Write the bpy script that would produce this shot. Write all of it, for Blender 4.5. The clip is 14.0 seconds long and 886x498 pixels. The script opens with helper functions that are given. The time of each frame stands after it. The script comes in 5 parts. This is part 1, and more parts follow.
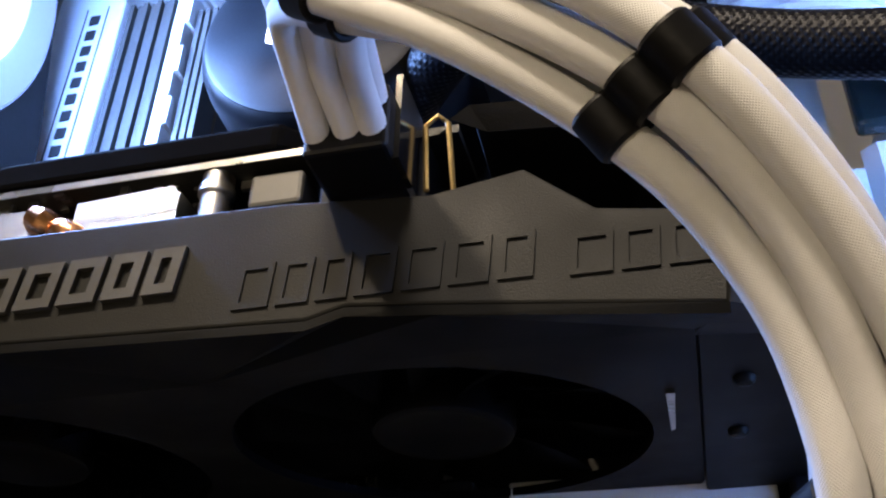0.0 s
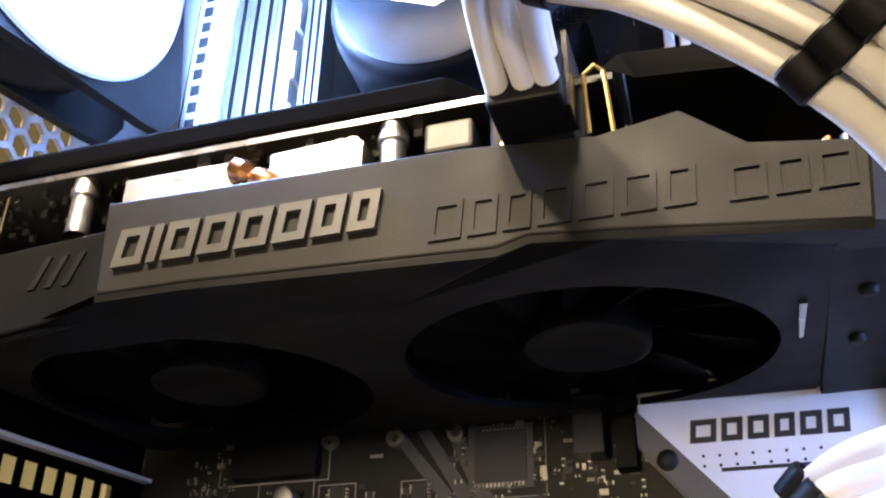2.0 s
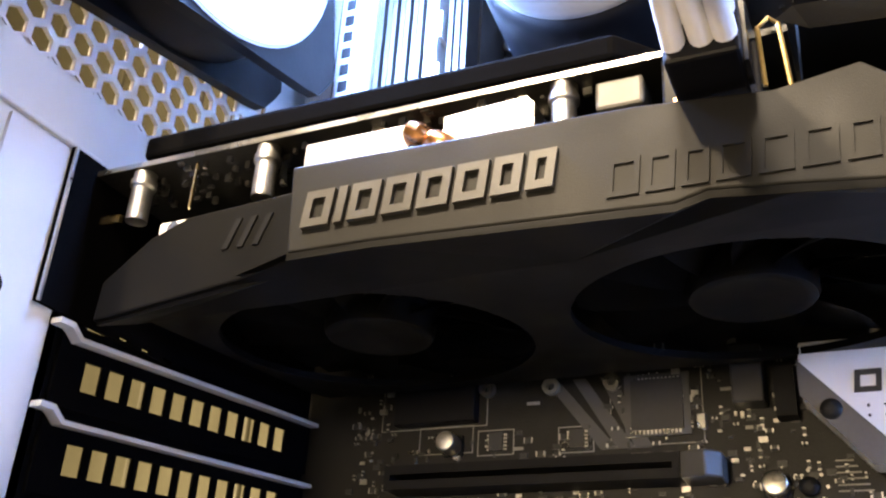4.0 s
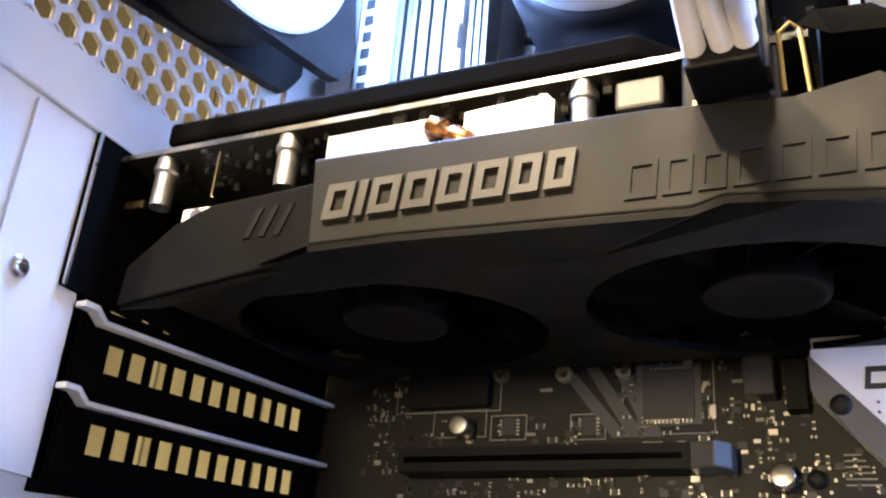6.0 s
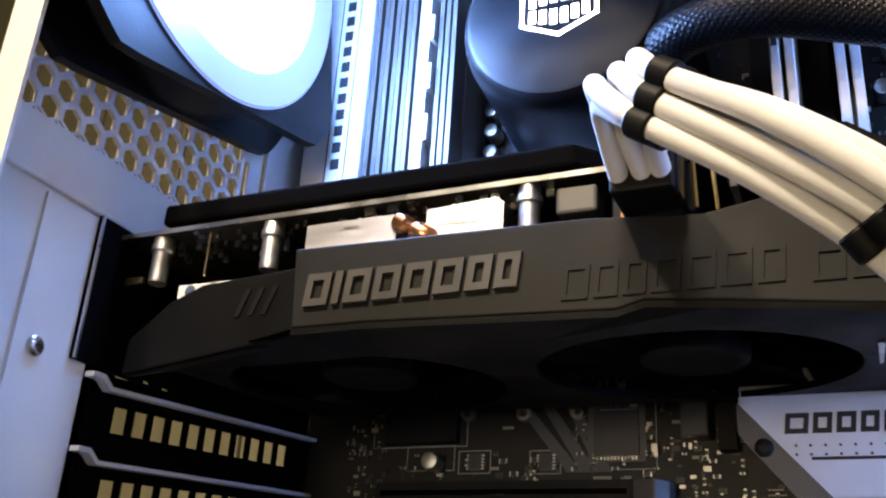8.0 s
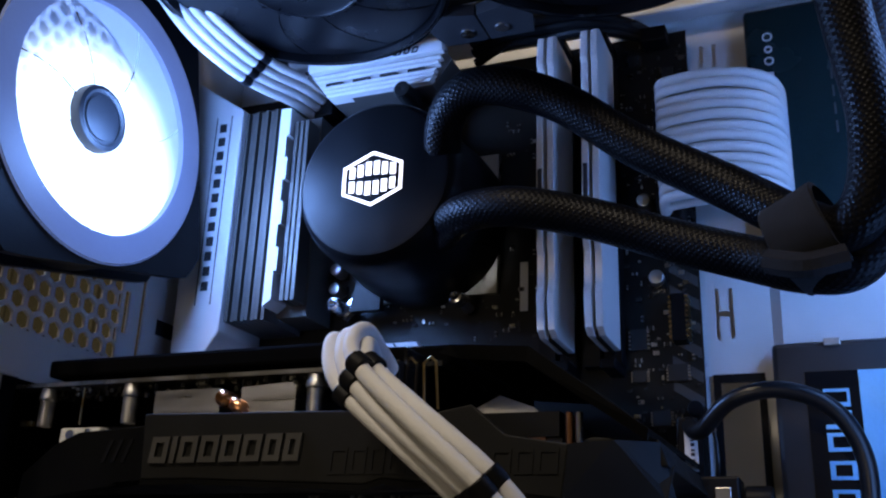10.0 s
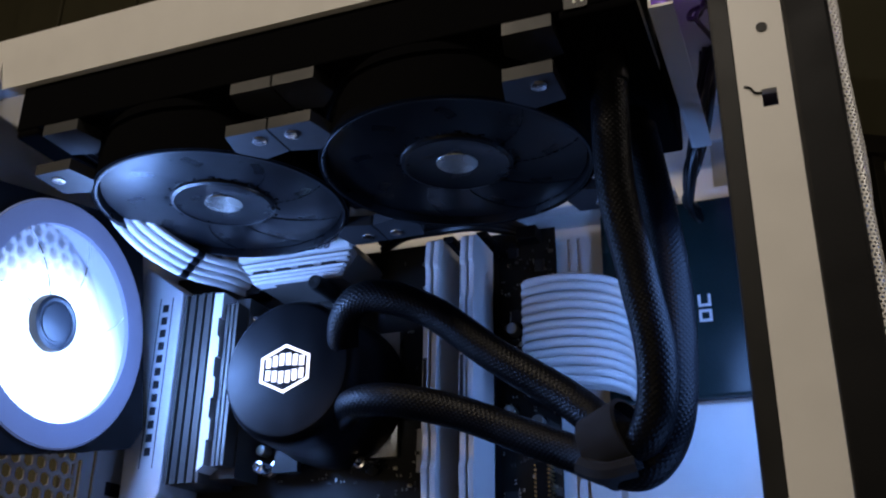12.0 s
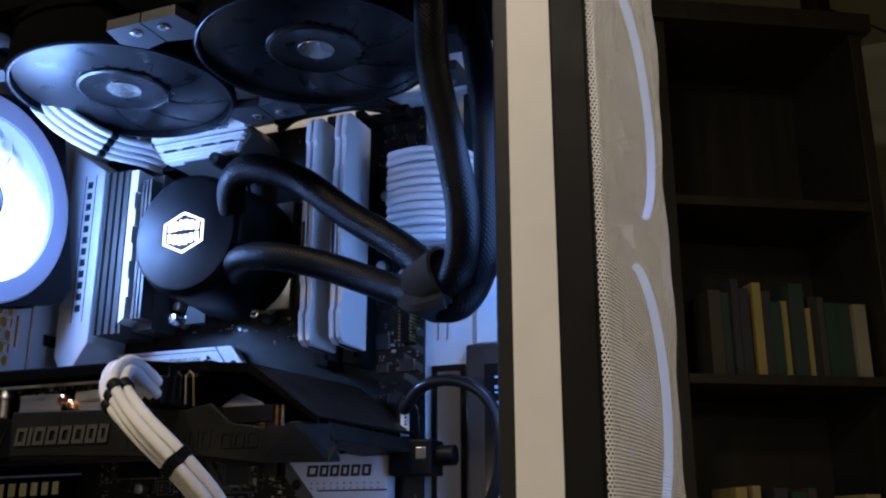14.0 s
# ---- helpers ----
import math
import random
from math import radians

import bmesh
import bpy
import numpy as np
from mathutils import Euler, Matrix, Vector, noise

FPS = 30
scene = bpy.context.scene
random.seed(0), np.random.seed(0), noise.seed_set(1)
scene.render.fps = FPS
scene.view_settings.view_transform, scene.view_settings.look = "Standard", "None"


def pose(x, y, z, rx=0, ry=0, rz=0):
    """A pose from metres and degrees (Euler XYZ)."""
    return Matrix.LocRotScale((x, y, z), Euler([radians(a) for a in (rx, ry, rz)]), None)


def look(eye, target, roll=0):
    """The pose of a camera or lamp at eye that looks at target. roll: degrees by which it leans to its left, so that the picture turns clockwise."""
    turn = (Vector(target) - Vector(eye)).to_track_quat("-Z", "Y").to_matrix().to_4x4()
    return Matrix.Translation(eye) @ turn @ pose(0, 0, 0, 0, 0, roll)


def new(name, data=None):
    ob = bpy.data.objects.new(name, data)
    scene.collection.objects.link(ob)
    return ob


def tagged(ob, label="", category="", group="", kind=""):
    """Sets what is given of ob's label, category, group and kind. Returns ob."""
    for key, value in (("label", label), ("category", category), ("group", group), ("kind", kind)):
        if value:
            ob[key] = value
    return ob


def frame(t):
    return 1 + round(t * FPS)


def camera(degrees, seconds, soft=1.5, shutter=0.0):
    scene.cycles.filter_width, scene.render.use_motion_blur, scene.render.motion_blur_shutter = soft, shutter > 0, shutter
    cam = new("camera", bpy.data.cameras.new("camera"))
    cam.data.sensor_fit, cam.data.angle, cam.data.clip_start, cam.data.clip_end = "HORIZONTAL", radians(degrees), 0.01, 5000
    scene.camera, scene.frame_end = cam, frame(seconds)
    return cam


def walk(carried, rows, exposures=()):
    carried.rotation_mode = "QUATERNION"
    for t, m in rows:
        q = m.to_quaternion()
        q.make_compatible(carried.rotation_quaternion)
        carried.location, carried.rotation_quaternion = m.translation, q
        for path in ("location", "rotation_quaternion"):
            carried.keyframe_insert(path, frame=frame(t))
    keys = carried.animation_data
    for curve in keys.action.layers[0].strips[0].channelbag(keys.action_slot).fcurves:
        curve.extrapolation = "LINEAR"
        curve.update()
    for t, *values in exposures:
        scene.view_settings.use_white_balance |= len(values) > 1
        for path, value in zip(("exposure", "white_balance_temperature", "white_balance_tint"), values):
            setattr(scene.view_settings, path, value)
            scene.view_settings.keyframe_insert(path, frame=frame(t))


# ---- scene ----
# World: x from the case's rear panel to its front, y from the open side to the
# motherboard (its face lies at y = 0), z up from the desk top.
cam = camera(49.5, 14.0, soft=2.2)
PATH = [
    (0.0, 0.2022, -0.234, 0.1683, 15.06, 33.04, 1.30),
    (0.5, 0.2015, -0.2384, 0.1625, 16.00, 31.52, 1.80),
    (1.0, 0.1929, -0.2465, 0.1571, 17.12, 29.72, 1.28),
    (1.5, 0.1906, -0.2542, 0.1556, 18.05, 29.33, 1.20),
    (2.0, 0.1869, -0.2586, 0.1547, 18.30, 29.37, 1.07),
    (2.5, 0.1817, -0.2634, 0.1543, 20.99, 28.33, 1.46),
    (3.0, 0.1785, -0.2679, 0.1525, 23.26, 27.44, 2.16),
    (3.5, 0.1801, -0.2669, 0.1531, 24.70, 26.69, 2.87),
    (4.0, 0.178, -0.27, 0.1518, 25.72, 26.09, 3.55),
    (6.5, 0.1803, -0.2787, 0.1581, 26.44, 23.96, 4.97),
    (7.0, 0.1826, -0.2866, 0.1629, 26.06, 23.83, 4.59),
    (7.5, 0.1859, -0.2961, 0.1651, 25.63, 23.73, 4.09),
    (10.0, 0.2819, -0.3795, 0.2077, 22.65, 19.61, 2.10),
    (10.5, 0.2957, -0.3988, 0.2371, 22.56, 20.54, 0.68),
    (11.0, 0.3142, -0.4134, 0.243, 22.67, 21.51, 1.22),
    (11.5, 0.3324, -0.4256, 0.2394, 22.92, 22.57, 0.66),
    (12.0, 0.3526, -0.4491, 0.2371, 21.78, 22.99, 0.80),
    (12.5, 0.3783, -0.4731, 0.2324, 21.55, 23.43, -0.00),
    (13.0, 0.402, -0.494, 0.2173, 23.29, 18.55, -0.16),
    (13.5, 0.4524, -0.4978, 0.2105, 23.74, 17.39, 0.18),
    (14.0, 0.4446, -0.4774, 0.2041, 22.48, 16.41, 0.03),
]
EXPOSURES = [(0.0, 2.3, 6800, 10), (1.0, 3.15, 7100, 10), (4.0, 3.75, 7700, 10), (6.5, 3.75, 7800, 10), (7.5, 3.1, 7400, 10), (8.6, 1.8, 6800, 10), (9.8, 0.5, 6600, 10), (10.4, 0.2, 6500, 10), (11.0, 0.1, 6500, 10), (12.5, 0.5, 6500, 10), (14.0, 0.8, 6600, 10)]
walk(cam, [(t, pose(x, y, z, 90 + pitch, 0, yaw) @ pose(0, 0, 0, 0, 0, roll))
           for t, x, y, z, yaw, pitch, roll in PATH], EXPOSURES)

# ---- world and lamps ----
world = bpy.data.worlds.new("room_dark")
scene.world = world
world.use_nodes = True
world.node_tree.nodes["Background"].inputs["Color"].default_value = (0.9, 0.85, 0.7, 1)
world.node_tree.nodes["Background"].inputs["Strength"].default_value = 0.004


def lamp(name, kind, where, aim, energy, colour, size):
    data = bpy.data.lights.new(name, kind)
    data.energy, data.color = energy, colour
    if kind == "AREA":
        data.shape, data.size = "DISK", size
    else:
        data.shadow_soft_size = size
    ob = new(name, data)
    ob.matrix_world = look(where, aim) if aim else Matrix.Translation(where)
    return ob


WARM, COOL = (1.0, 0.83, 0.62), (0.18, 0.38, 1.0)
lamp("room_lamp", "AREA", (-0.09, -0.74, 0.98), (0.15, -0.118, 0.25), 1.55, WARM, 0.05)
# Added low fill from the open side, standing for the room's bounced light.
lamp("room_fill_light", "AREA", (0.02, -0.88, 0.20), (0.12, -0.1, 0.23), 0.24, WARM, 0.12)
lamp("ceiling_lamp_light", "AREA", (0.15, -1.40, 1.60), (0.4, -0.5, 0.1), 6.0, (1.0, 0.88, 0.75), 0.3)
# Added fill without a known source, only to brighten the front mesh cover.
lamp("mesh_fill_light", "AREA", (1.10, -0.12, 0.75), (0.37, -0.1, 0.30), 1.9, (1.0, 0.88, 0.75), 0.1)
# Unseen fill added behind the case; brightens the wardrobe boards behind the slot holes.
lamp("wardrobe_fill_light", "AREA", (-0.45, 0.20, 0.06), (-0.85, 0.75, 0.45), 1.0, (1.0, 0.92, 0.72), 0.1)
lamp("rear_fan_glow", "POINT", (0.046, -0.1080, 0.3740), None, 0.30, COOL, 0.014)
lamp("rear_fan_led", "AREA", (0.031, -0.103, 0.376), (0.3, -0.085, 0.37), 0.23, COOL, 0.07)
lamp("front_fan_led", "AREA", (0.3425, -0.085, 0.36), (0.24, 0.01, 0.33), 0.15, COOL, 0.09)
lamp("lower_front_fan_led", "AREA", (0.3425, -0.085, 0.25), (0.20, 0.0, 0.235), 0.075, COOL, 0.09)
lamp("violet_led", "POINT", (0.3300, -0.1180, 0.4860), None, 0.002, (0.35, 0.08, 1.0), 0.004)

# ---- materials ----


def mat(name, colour, rough=0.5, metal=0.0, vary=0.15, scale=60.0, bump=0.0, fine=900.0, emit=None, spec=0.5,
        transmit=0.0, stretch=(1, 1, 1), alpha=1.0):
    """A surface whose colour and gloss wander at two sizes, with fine relief."""
    m = bpy.data.materials.new(name)
    m.use_nodes = True
    nodes, links = m.node_tree.nodes, m.node_tree.links
    b = nodes["Principled BSDF"]
    b.inputs["Metallic"].default_value = metal
    b.inputs["Specular IOR Level"].default_value = spec
    b.inputs["Transmission Weight"].default_value = transmit
    b.inputs["Alpha"].default_value = alpha
    co = nodes.new("ShaderNodeTexCoord")
    mp = nodes.new("ShaderNodeMapping")
    mp.inputs["Scale"].default_value = stretch
    links.new(co.outputs["Object"], mp.inputs["Vector"])
    big, small = nodes.new("ShaderNodeTexNoise"), nodes.new("ShaderNodeTexNoise")
    big.inputs["Scale"].default_value, big.inputs["Detail"].default_value = scale, 3
    small.inputs["Scale"].default_value, small.inputs["Detail"].default_value = fine, 2
    for n in (big, small):
        links.new(mp.outputs["Vector"], n.inputs["Vector"])
    add = nodes.new("ShaderNodeMath")
    add.operation = "MULTIPLY_ADD"
    links.new(small.outputs["Fac"], add.inputs[0])
    add.inputs[1].default_value = 0.5
    links.new(big.outputs["Fac"], add.inputs[2])
    ramp = nodes.new("ShaderNodeMapRange")
    ramp.inputs["From Min"].default_value, ramp.inputs["From Max"].default_value = 0.35, 1.15
    ramp.inputs["To Min"].default_value, ramp.inputs["To Max"].default_value = 1 - vary, 1 + vary
    links.new(add.outputs[0], ramp.inputs["Value"])
    mul = nodes.new("ShaderNodeVectorMath")
    mul.operation = "SCALE"
    mul.inputs[0].default_value = colour
    links.new(ramp.outputs[0], mul.inputs["Scale"])
    links.new(mul.outputs[0], b.inputs["Base Color"])
    rr = nodes.new("ShaderNodeMapRange")
    rr.inputs["From Min"].default_value, rr.inputs["From Max"].default_value = 0.3, 0.7
    rr.inputs["To Min"].default_value = max(0.02, rough - 0.08)
    rr.inputs["To Max"].default_value = min(1.0, rough + 0.08)
    links.new(big.outputs["Fac"], rr.inputs["Value"])
    links.new(rr.outputs[0], b.inputs["Roughness"])
    if bump:
        bp = nodes.new("ShaderNodeBump")
        bp.inputs["Strength"].default_value, bp.inputs["Distance"].default_value = bump, 0.0004
        links.new(small.outputs["Fac"], bp.inputs["Height"])
        links.new(bp.outputs["Normal"], b.inputs["Normal"])
    if emit:
        b.inputs["Emission Color"].default_value = (*emit[:3], 1)
        b.inputs["Emission Strength"].default_value = emit[3]
    return m


def braid(name, colour, rough=0.45, scale=900.0, depth=0.8):
    """Woven sleeving: two crossed sets of fine ridges along the sweep's own UV."""
    m = mat(name, colour, rough, vary=0.06)
    nodes, links = m.node_tree.nodes, m.node_tree.links
    b = nodes["Principled BSDF"]
    uv = nodes.new("ShaderNodeTexCoord")
    waves = []
    for turn in (45, -45):
        mp = nodes.new("ShaderNodeMapping")
        mp.inputs["Rotation"].default_value = (0, 0, radians(turn))
        links.new(uv.outputs["UV"], mp.inputs["Vector"])
        w = nodes.new("ShaderNodeTexWave")
        w.inputs["Scale"].default_value = scale
        links.new(mp.outputs["Vector"], w.inputs["Vector"])
        waves.append(w)
    mx = nodes.new("ShaderNodeMath")
    mx.operation = "MULTIPLY"
    links.new(waves[0].outputs["Fac"], mx.inputs[0])
    links.new(waves[1].outputs["Fac"], mx.inputs[1])
    bp = nodes.new("ShaderNodeBump")
    bp.inputs["Strength"].default_value, bp.inputs["Distance"].default_value = depth, 0.0006
    links.new(mx.outputs[0], bp.inputs["Height"])
    links.new(bp.outputs["Normal"], b.inputs["Normal"])
    return m


WHITE_STEEL = mat("white_painted_steel", (0.78, 0.77, 0.76), 0.42, vary=0.05, bump=0.12, fine=2500)
BLACK_STEEL = mat("black_painted_steel", (0.008, 0.008, 0.008), 0.48, vary=0.2, bump=0.15, fine=2500, spec=0.28)
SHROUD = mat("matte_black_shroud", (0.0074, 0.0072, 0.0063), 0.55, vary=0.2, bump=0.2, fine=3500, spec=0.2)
LETTER = mat("grey_raised_print", (0.055, 0.052, 0.047), 0.42, vary=0.15, bump=0.1)
BLACK = mat("black_plastic", (0.0045, 0.0045, 0.0055), 0.5, vary=0.25, bump=0.1, spec=0.18)
FAN_BLACK = mat("satin_black_fan", (0.0045, 0.005, 0.0065), 0.33, vary=0.12, spec=0.36)
PAD = mat("grey_rubber_pad", (0.025, 0.026, 0.030), 0.6, vary=0.1, bump=0.1)
MATTE = mat("matte_black_frame", (0.003, 0.003, 0.0035), 0.9, vary=0.2, spec=0.02)
PUMP = mat("soft_black_cap", (0.0035, 0.0038, 0.005), 0.42, vary=0.1, bump=0.08, spec=0.18)
PCB = mat("dark_circuit_board", (0.012, 0.0115, 0.010), 0.45, vary=0.35, scale=180, bump=0.25, fine=1600, spec=0.28)
PCB_GREY = mat("grey_board_print", (0.07, 0.07, 0.068), 0.5, vary=0.15)
CHIP = mat("chip_package", (0.03, 0.03, 0.03), 0.35, vary=0.2)
TIN = mat("tinned_metal", (0.62, 0.60, 0.55), 0.3, 1.0, vary=0.2, bump=0.1)
GOLD = mat("gold_contact", (0.75, 0.55, 0.25), 0.3, 1.0, vary=0.2)
ALU = mat("brushed_aluminium", (0.52, 0.51, 0.50), 0.34, 1.0, vary=0.18, scale=40, bump=0.2, fine=1200, stretch=(1, 1, 12))
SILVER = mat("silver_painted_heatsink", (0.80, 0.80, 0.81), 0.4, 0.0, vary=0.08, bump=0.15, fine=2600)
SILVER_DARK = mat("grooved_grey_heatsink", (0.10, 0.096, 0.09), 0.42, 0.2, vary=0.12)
COPPER = mat("copper_pipe", (0.85, 0.42, 0.22), 0.22, 1.0, vary=0.15)
STEEL = mat("screw_steel", (0.55, 0.55, 0.56), 0.25, 1.0, vary=0.15)
WIRE = braid("white_sleeve", (0.80, 0.79, 0.78), 0.8, 1300.0, 0.30)
TUBE = braid("black_sleeve", (0.0022, 0.0022, 0.003), 0.40, 190.0, 0.35)
TUBE.node_tree.nodes["Principled BSDF"].inputs["Specular IOR Level"].default_value = 0.12
# Darker copy of the shroud black: paints shade on underside, left end and fans.
SHADED_BLACK = mat("shaded_smooth_black", (0.0026, 0.0026, 0.0026), 0.5, vary=0.2, bump=0.15, fine=3500, spec=0.09)
CABLE = mat("black_cable", (0.007, 0.007, 0.008), 0.35, vary=0.2)
STRAP = mat("hook_and_loop_strap", (0.0035, 0.0035, 0.004), 0.95, vary=0.3, bump=0.6, fine=4000)
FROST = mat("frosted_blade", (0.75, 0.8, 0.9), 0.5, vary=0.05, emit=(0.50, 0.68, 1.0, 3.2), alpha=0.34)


def painted_glow(m, centre, inner, outer, near, far):
    """Paints the LED light's spread into the emission: strong near centre, weak further out."""
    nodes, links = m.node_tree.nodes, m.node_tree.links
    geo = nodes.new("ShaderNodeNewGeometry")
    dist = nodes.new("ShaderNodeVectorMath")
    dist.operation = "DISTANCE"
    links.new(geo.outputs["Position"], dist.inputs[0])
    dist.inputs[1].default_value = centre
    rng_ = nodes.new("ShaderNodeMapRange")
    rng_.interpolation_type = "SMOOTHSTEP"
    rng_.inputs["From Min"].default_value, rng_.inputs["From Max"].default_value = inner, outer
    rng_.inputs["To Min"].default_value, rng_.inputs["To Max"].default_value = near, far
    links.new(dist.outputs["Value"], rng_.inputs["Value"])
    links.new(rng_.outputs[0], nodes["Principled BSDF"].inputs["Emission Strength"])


painted_glow(FROST, (0.018, -0.1130, 0.3630), 0.032, 0.056, 6.5, 0.10)
FROST_RIM = mat("frosted_rim", (0.6, 0.68, 0.85), 0.45, vary=0.05, emit=(0.20, 0.34, 1.0, 0.10))
RING = mat("pale_diffuser", (0.13, 0.16, 0.25), 0.4, vary=0.12, scale=30, emit=(0.34, 0.47, 1.0, 0.13))
FROST_HUB = mat("grey_blue_hub", (0.009, 0.010, 0.013), 0.5, vary=0.1)
FRONT_RIM = mat("lit_front_rim", (0.6, 0.68, 0.85), 0.45, vary=0.05, emit=(0.32, 0.52, 1.0, 0.4))
LOGO = mat("lit_emblem", (0.9, 0.9, 0.9), 0.4, vary=0.0, emit=(0.92, 0.92, 1.0, 1.5))
VIOLET = mat("violet_led", (0.5, 0.2, 0.9), 0.4, vary=0.0, emit=(0.4, 0.15, 1.0, 12.0))
RED = mat("red_led", (0.7, 0.1, 0.05), 0.4, vary=0.0, emit=(1.0, 0.1, 0.03, 1.5))
LABEL = mat("paper_label", (0.75, 0.75, 0.74), 0.7, vary=0.05)
INK = mat("dark_ink", (0.02, 0.02, 0.022), 0.6, vary=0.1)
BLUE_INK = mat("pale_blue_ink", (0.22, 0.55, 0.85), 0.5, vary=0.1)
DRIVE_A = mat("dark_teal_drive", (0.012, 0.028, 0.030), 0.22, vary=0.3, scale=25)
DRIVE_B = mat("graphite_drive", (0.020, 0.020, 0.022), 0.4, vary=0.1)
GLOSS = mat("glossy_black_label", (0.008, 0.008, 0.009), 0.12, vary=0.1)
DARK_WOOD = mat("dark_stained_wood", (0.022, 0.018, 0.013), 0.5, vary=0.3, scale=6, bump=0.1, stretch=(6, 6, 1))
PALE_WOOD = mat("brown_wood", (0.085, 0.074, 0.042), 0.55, vary=0.25, scale=5, bump=0.1, stretch=(8, 8, 1))
PLASTER = mat("room_plaster", (0.42, 0.40, 0.30), 0.9, vary=0.08, scale=4, bump=0.1)
DESK = mat("desk_laminate", (0.06, 0.045, 0.03), 0.45, vary=0.2, scale=10, stretch=(1, 6, 6))

# ---- builders ----


def part(name, bm, material, parent=None, label="", smooth=False):
    """One mesh object from a bmesh, under a thing or a part."""
    me = bpy.data.meshes.new(name)
    bmesh.ops.recalc_face_normals(bm, faces=bm.faces)
    bm.to_mesh(me)
    bm.free()
    me.materials.append(material)
    if smooth:
        for p in me.polygons:
            p.use_smooth = True
        me.set_sharp_from_angle(angle=radians(35))
    ob = new(name, me)
    ob.parent = parent
    if label:
        ob["label"] = label
    return ob


def thing(name, where, label, category, group="", kind=""):
    ob = new(name)
    ob.empty_display_size = 0.01
    ob.location = where
    return tagged(ob, label, category, group, kind)


def P(name, bm, material, root, label="", smooth=False):
    ob = part(name, bm, material, None, label, smooth)
    up = root
    base = Vector((0, 0, 0))
    while up is not None:
        base += up.matrix_parent_inverse.translation + up.location
        up = up.parent
    ob.parent = root
    ob.matrix_parent_inverse = Matrix.Translation(-base)
    return ob


def box(bm, x0, x1, y0, y1, z0, z1, bevel=0.0, segs=2):
    m = Matrix.LocRotScale(((x0 + x1) / 2, (y0 + y1) / 2, (z0 + z1) / 2), None, (abs(x1 - x0), abs(y1 - y0), abs(z1 - z0)))
    r = bmesh.ops.create_cube(bm, size=1, matrix=m)
    if bevel:
        edges = {e for v in r["verts"] for e in v.link_edges}
        bmesh.ops.bevel(bm, geom=list(edges), offset=bevel, segments=segs, affect="EDGES", profile=0.5)
    return bm


def B(*a, **k):
    return box(bmesh.new(), *a, **k)


def prism(pts, axis, a, b, bevel=0.0, bm=None):
    """A polygon given in the plane across axis, drawn out from a to b."""
    bm = bm or bmesh.new()

    def at(u, v, w):
        return {"x": (w, u, v), "y": (u, w, v), "z": (u, v, w)}[axis]
    lo = [bm.verts.new(at(u, v, a)) for u, v in pts]
    hi = [bm.verts.new(at(u, v, b)) for u, v in pts]
    n = len(pts)
    faces = [bm.faces.new(lo), bm.faces.new(hi[::-1])]
    faces += [bm.faces.new((lo[i], hi[i], hi[(i + 1) % n], lo[(i + 1) % n])) for i in range(n)]
    if bevel:
        bmesh.ops.recalc_face_normals(bm, faces=faces)
        bmesh.ops.bevel(bm, geom=list({e for f in faces for e in f.edges}), offset=bevel, segments=2, affect="EDGES", profile=0.5)
    return bm


AXIS = {"z": Matrix(), "x": pose(0, 0, 0, 0, 90, 0), "y": pose(0, 0, 0, -90, 0, 0)}


def cyl(bm, where, axis, r, h, r2=None, seg=32, bevel=0.0):
    """A cylinder centred at where, along axis."""
    m = Matrix.Translation(where) @ AXIS[axis]
    res = bmesh.ops.create_cone(bm, cap_ends=True, segments=seg, radius1=r, radius2=r if r2 is None else r2, depth=h, matrix=m)
    if bevel:
        rim = [e for e in {e for v in res["verts"] for e in v.link_edges} if any(len(f.verts) > 4 for f in e.link_faces)]
        bmesh.ops.bevel(bm, geom=rim, offset=bevel, segments=3, affect="EDGES", profile=0.5)
    return bm


def C(*a, **k):
    return cyl(bmesh.new(), *a, **k)


def lathe(profile, seg=64, m=None):
    """Turn (radius, height) pairs round the local z axis."""
    bm = bmesh.new()
    rings = [[bm.verts.new((r * math.cos(2 * math.pi * i / seg), r * math.sin(2 * math.pi * i / seg), h)) for i in range(seg)] for r, h in profile]
    for a, b in zip(rings, rings[1:]):
        for i in range(seg):
            bm.faces.new((a[i], a[(i + 1) % seg], b[(i + 1) % seg], b[i]))
    if m is not None:
        bm.transform(m)
    return bm


def smooth_path(pts, n=10):
    """Catmull-Rom through the given places."""
    p = [Vector(q) for q in pts]
    p = [p[0] * 2 - p[1], *p, p[-1] * 2 - p[-2]]
    out = []
    for i in range(1, len(p) - 2):
        for k in range(n):
            t = k / n
            a, b, c, d = p[i - 1: i + 3]
            out.append(0.5 * (2 * b + (c - a) * t + (2 * a - 5 * b + 4 * c - d) * t * t + (3 * b - a - 3 * c + d) * t ** 3))
    return out + [p[-2]]


